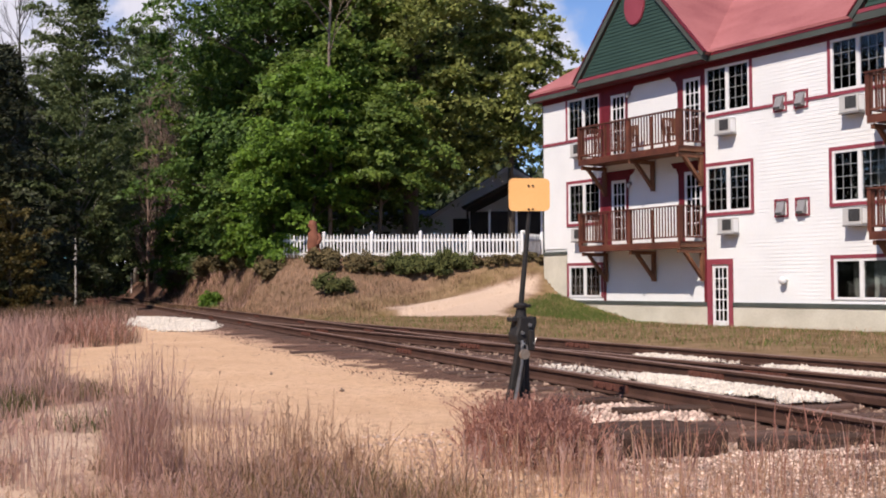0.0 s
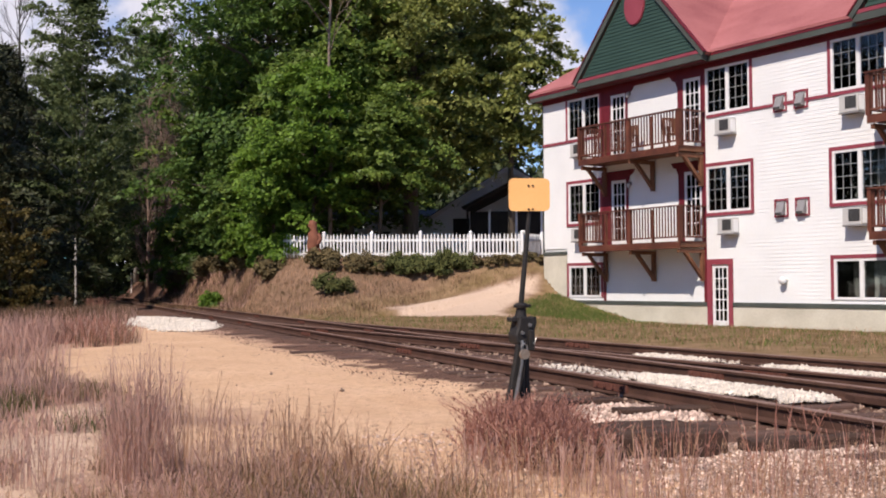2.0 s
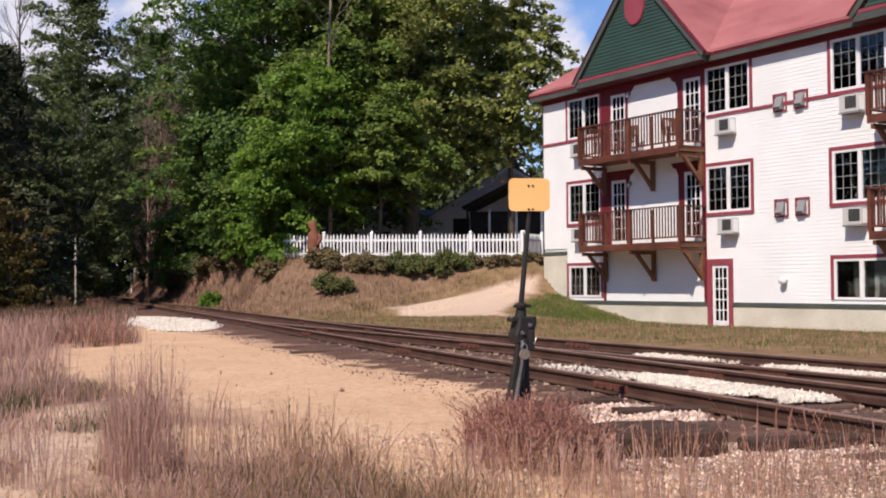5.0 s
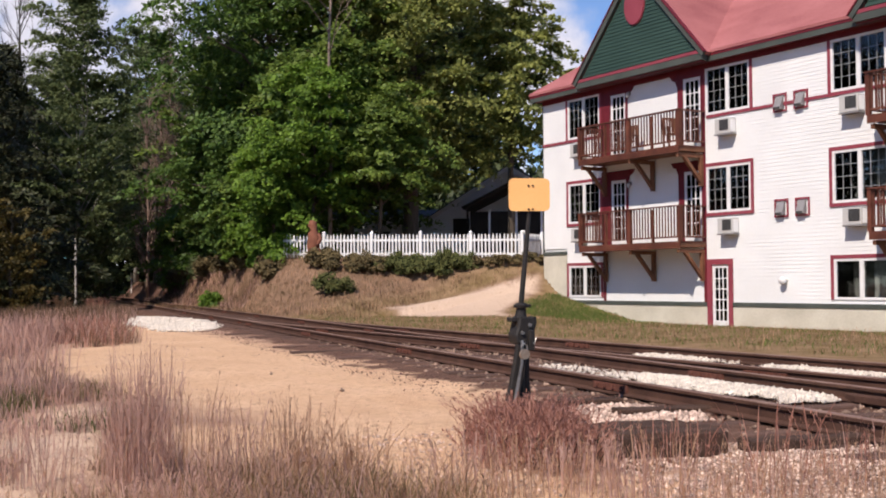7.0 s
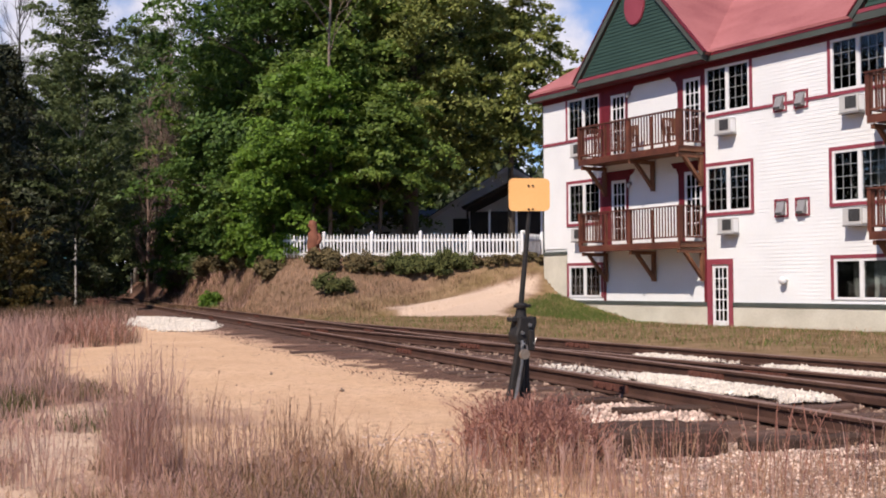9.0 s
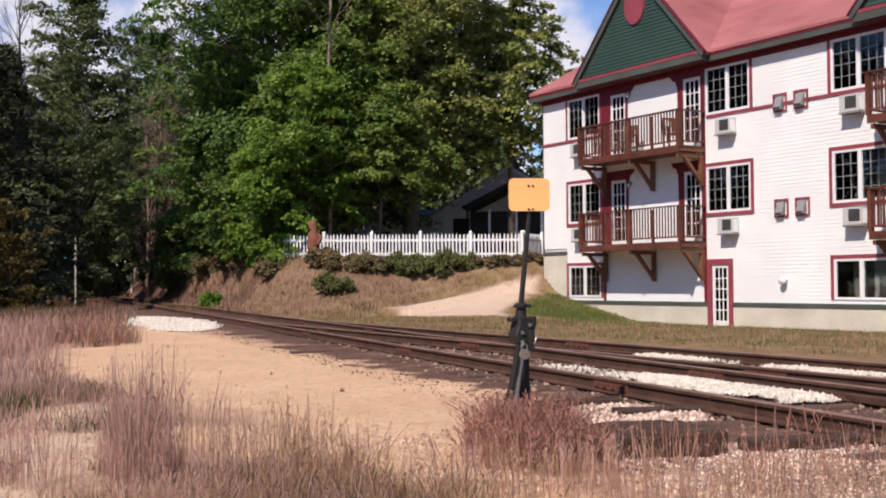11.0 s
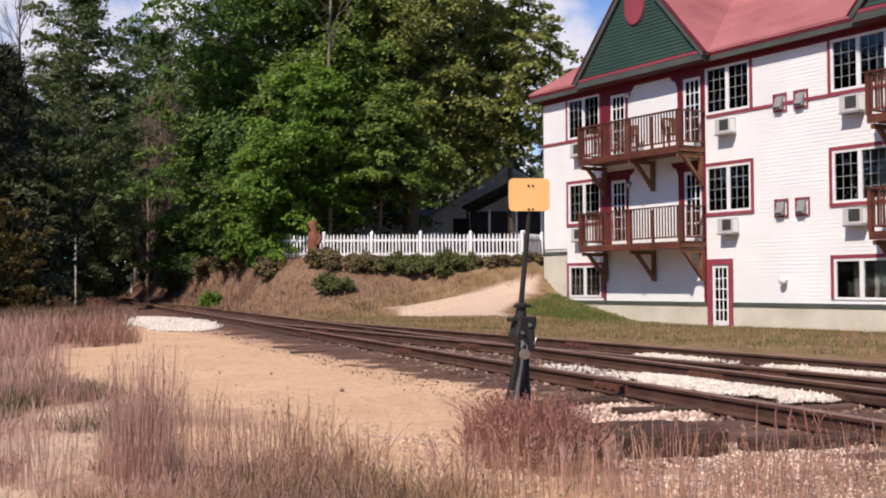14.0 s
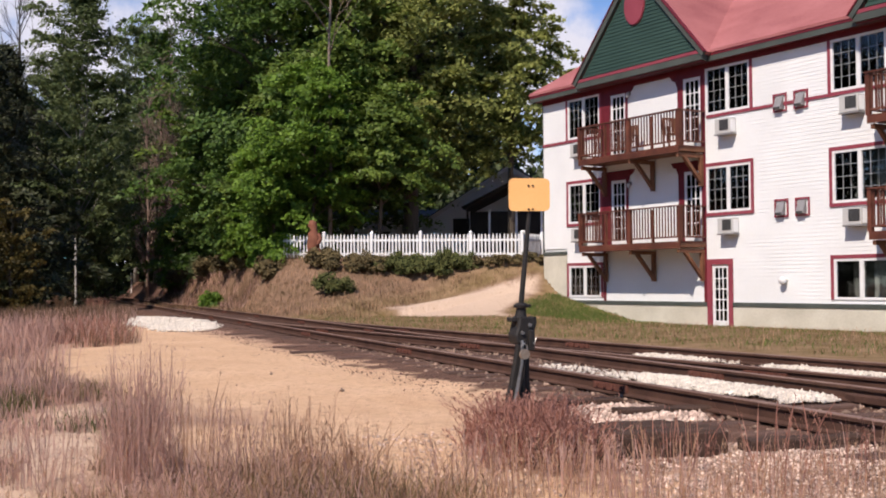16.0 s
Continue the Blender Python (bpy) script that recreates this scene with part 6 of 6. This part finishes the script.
stones("white_ballast", "pale patch of crushed white stone beside the track", ((-10.9, 38.5), (-9.2, 37.6), (-6.9, 32.8), (-5.75, 28.7), (-5.55, 26.9), (-6.5, 26.6), (-7.3, 28.2), (-9.6, 34.0)), 16000, (0.015, 0.05), M["white_stone"], 203, 0.03)
stones("gravel", "tan and grey gravel in front of the rails", ((1.1, 6.6), (1.7, 7.6), (2.7, 7.6), (3.3, 6.6), (3.1, 4.6), (1.3, 4.6), (1.0, 5.8)), 16000, (0.004, 0.016), M["tan_stone"], 204)
stones("gravel", "pale gravel near the switch stand", ((0.7, 8.3), (0.7, 9.7), (1.1, 10.2), (1.5, 9.9), (2.05, 9.0), (2.0, 8.75), (1.2, 8.35)), 4200, (0.01, 0.035), M["tan_stone"], 205, 0.02)
stones("gravel", "scattered small stones on the sand", ((-1.2, 6.0), (-0.6, 8.2), (0.5, 8.4), (0.6, 5.6), (-0.4, 5.0)), 1400, (0.005, 0.018), M["tan_stone"], 206)
for i, (x, y, r) in enumerate(SPOTS[:5]):
    ring = [(x + r * math.cos(a * math.pi / 5), y + r * 1.5 * math.sin(a * math.pi / 5)) for a in range(10)]
    stones("gravel", "pale pinkish pebbles on bare ground among the dry grass", ring, 160, (0.003, 0.010), M["tan_stone"], 220 + i)
stones("gravel", "loose dark gravel between the rails", ((-5.0, 30.0), (-2.6, 30.0), (2.5, 18.5), (6.5, 9.5), (4.5, 3.0), (3.4, 5.0), (0.4, 12.5)), 9000, (0.012, 0.04), M["track_stone"], 208)


edge = [(float(near_rail(y)) - 1.5, y) for y in (28.0, 22.0, 17.0, 13.0, 11.0)] + [(float(near_rail(y)) - 0.75, y) for y in (10.5, 13.5, 17.5, 22.5, 28.5)]
stones("dark_clods", "dark clods of earth along the edge of the track bed", edge, 3600, (0.006, 0.018), M["clod"], 209)


def loose_tie(x, y, ang, length, label, top=None, high=0.2, wide=0.24):
    """A weathered timber with rounded arrises and checked ends."""
    g = Geo()
    n = 9
    rng = np.random.default_rng(int(x * 100 + y * 10))
    for i in range(n):
        a = -length / 2 + length * i / (n - 1)
        k = 1 + 0.05 * rng.normal(size=8)
        ring = [(-0.5, -0.42), (-0.42, -0.5), (0.42, -0.5), (0.5, -0.42), (0.5, 0.4), (0.38, 0.5), (-0.38, 0.5), (-0.5, 0.4)]
        g.v += [(a, q[0] * wide * k[m], q[1] * high * k[m] - high / 2) for m, q in enumerate(ring)]
    for i in range(n - 1):
        g.f += [(i * 8 + m, i * 8 + (m + 1) % 8, i * 8 + 8 + (m + 1) % 8, i * 8 + 8 + m) for m in range(8)]
    g.f += [tuple(range(8)), tuple(range((n - 1) * 8, n * 8))]
    ob = part("timber", g, M["dark_timber"])
    z = float(ground_z(x, y)[0]) + 0.08 if top is None else top
    ob.matrix_basis = pose(x, y, z, 0, 0, ang)
    tagged(ob, label, "timber", "timbers at the switch stand")


for k, (length, top, what) in enumerate(((1.35, 0.075, "dark rotting timber standing proud of the gravel"), (1.4, 0.03, "dark split timber lying beside others"), (1.5, 0.035, "long dark timber beside the switch stand"), (1.5, 0.02, "long dark timber under the switch stand"))):
    loose_tie(1.1 - 0.07 * k, 7.0 + 0.27 * k, 21 - k, length, what, top, 0.22, 0.26)
loose_tie(2.35, 7.35, 14, 0.9, "short broken end of a brown timber in gravel", 0.0, 0.14, 0.18)
loose_tie(1.1, 9.75, 18, 0.9, "short brown timber between gravel and rail", 0.0, 0.12, 0.16)
loose_tie(1.9, 9.15, 12, 1.1, "half-buried brown timber between gravel and rail", 0.0, 0.12, 0.16)

frog = thing("rail_frog", pose(3.70, 9.35, -0.04, 0, 0, 24), "rusty cast iron piece between the rails", "rail part")
part("casting", Geo().prism([(-0.13, -0.55), (0.13, -0.55), (0.07, 0.35), (0.0, 0.55), (-0.07, 0.35)], 2, 0.001, 0.075), M["steel"], frog, bevel=0.012)
part("bolt", Geo().tube([(0.0, -0.3, 0.075), (0.0, -0.3, 0.10)], [0.03, 0.028], 6), M["iron"], frog)
part("bolt", Geo().tube([(0.0, 0.0, 0.075), (0.0, 0.0, 0.10)], [0.03, 0.028], 6), M["iron"], frog)

for x, y, h in ((-26.2, 95.0, 1.7),):
    p = tagged(part("marker_post", Geo().tube([(0, 0, -0.2), (0, 0, h)], [0.06, 0.055], 8), M["white_paint"]), "short white post beside the track", "post")
    p.location = (x, y, float(ground_z(x, y)[0]))
sp = thing("sign_post", pose(-17.55, 54.0, float(ground_z(-17.55, 54.0)[0])), "thin pale post with a small teal sign", "sign post")
part("post", Geo().tube([(0, 0, -0.2), (0, 0, 3.4)], [0.055, 0.05], 8), M["pale_bark"], sp)
part("sign", Geo().box(-0.62, -0.40, -0.1, -0.08, 2.28, 2.47), M["sign_blue"], sp)
part("arm", Geo().box(-0.8, 0.0, -0.078, -0.062, 2.35, 2.4), M["pale_bark"], sp)


def balcony_chair(s, out, z, turn):
    c = thing("balcony_chair", FACADE @ pose(s, out, z, 0, 0, turn), "brown wooden chair standing on the balcony", "chair", "balcony chairs")
    for i in range(5):
        part("seat_slat", Geo().box(-0.24, 0.24, -0.22 + 0.09 * i, -0.145 + 0.09 * i, 0.40, 0.42), M["deck_frame"], c)
    for x in (-0.24, 0.19):
        part("leg", Geo().box(x, x + 0.05, -0.22, -0.17, 0, 0.60), M["deck_frame"], c)
        part("leg", Geo().bar((x + 0.025, 0.2, 0), (x + 0.025, 0.3, 0.95), 0.05, 0.05), M["deck_frame"], c)
        part("armrest", Geo().box(x - 0.02, x + 0.07, -0.25, 0.24, 0.601, 0.625), M["deck_frame"], c)
    for i in range(5):
        x = -0.16 + 0.08 * i
        part("back_slat", Geo().bar((x, 0.23, 0.45), (x, 0.29, 0.92), 0.05, 0.018), M["deck_frame"], c)
    part("top_rail", Geo().bar((-0.24, 0.295, 0.93), (0.24, 0.295, 0.93), 0.025, 0.07), M["deck_frame"], c)


for s, out, z, turn in ((5.55, -0.75, FLOOR3, 20), (7.6, -0.7, FLOOR3, 70)):
    balcony_chair(s, out, z, turn)


tuft("dry_brush", -17.95, 53.5, 260, 0.35, (0.3, 1.0), (0.1, 0.5), 0.02, M["brown_brush"], "dark pointed clump of dry brush beside the track", "brush", seed=300, side=0)
tuft("dry_brush", -15.9, 52.0, 160, 0.5, (0.2, 0.7), (0.1, 0.6), 0.02, M["red_weed"], "maroon clump of dry brush beside the track", "brush", seed=301, side=0)


# ------------------------------------------------------------------ what the wind moves
def motions():
    walk(CLOUD, [(0.0, pose(0, 0, 0, 0, 0, 0.75)), (16.0, pose(0, 0, 0, 0, 0, -0.6))])
    rng = random.Random(7)
    for i, t in enumerate(TUFTS):
        base = t.matrix_basis.copy()
        rows = []
        k, ph = rng.uniform(0.6, 1.2), rng.uniform(0, 6)
        for j in range(33):
            s = j * 0.5
            gust = 0.5 + 0.5 * math.sin(0.55 * s + ph * 0.3)
            a = k * gust * math.sin(2.3 * s + ph) + 0.4 * math.sin(4.1 * s + 2 * ph)
            rows.append((s, base @ pose(0, 0, 0, 0.5 * a, a, 0)))
        walk(t, rows)
    for i, c in enumerate(CROWNS):
        ph = rng.uniform(0, 6)
        rows = []
        for j in range(17):
            s = float(j)
            a = 0.08 * math.sin(1.1 * s + ph) + 0.04 * math.sin(2.3 * s + 2 * ph)
            rows.append((s, pose(0, 0, 0, 0.4 * a, a, 0.3 * a)))
        walk(c, rows)


motions()
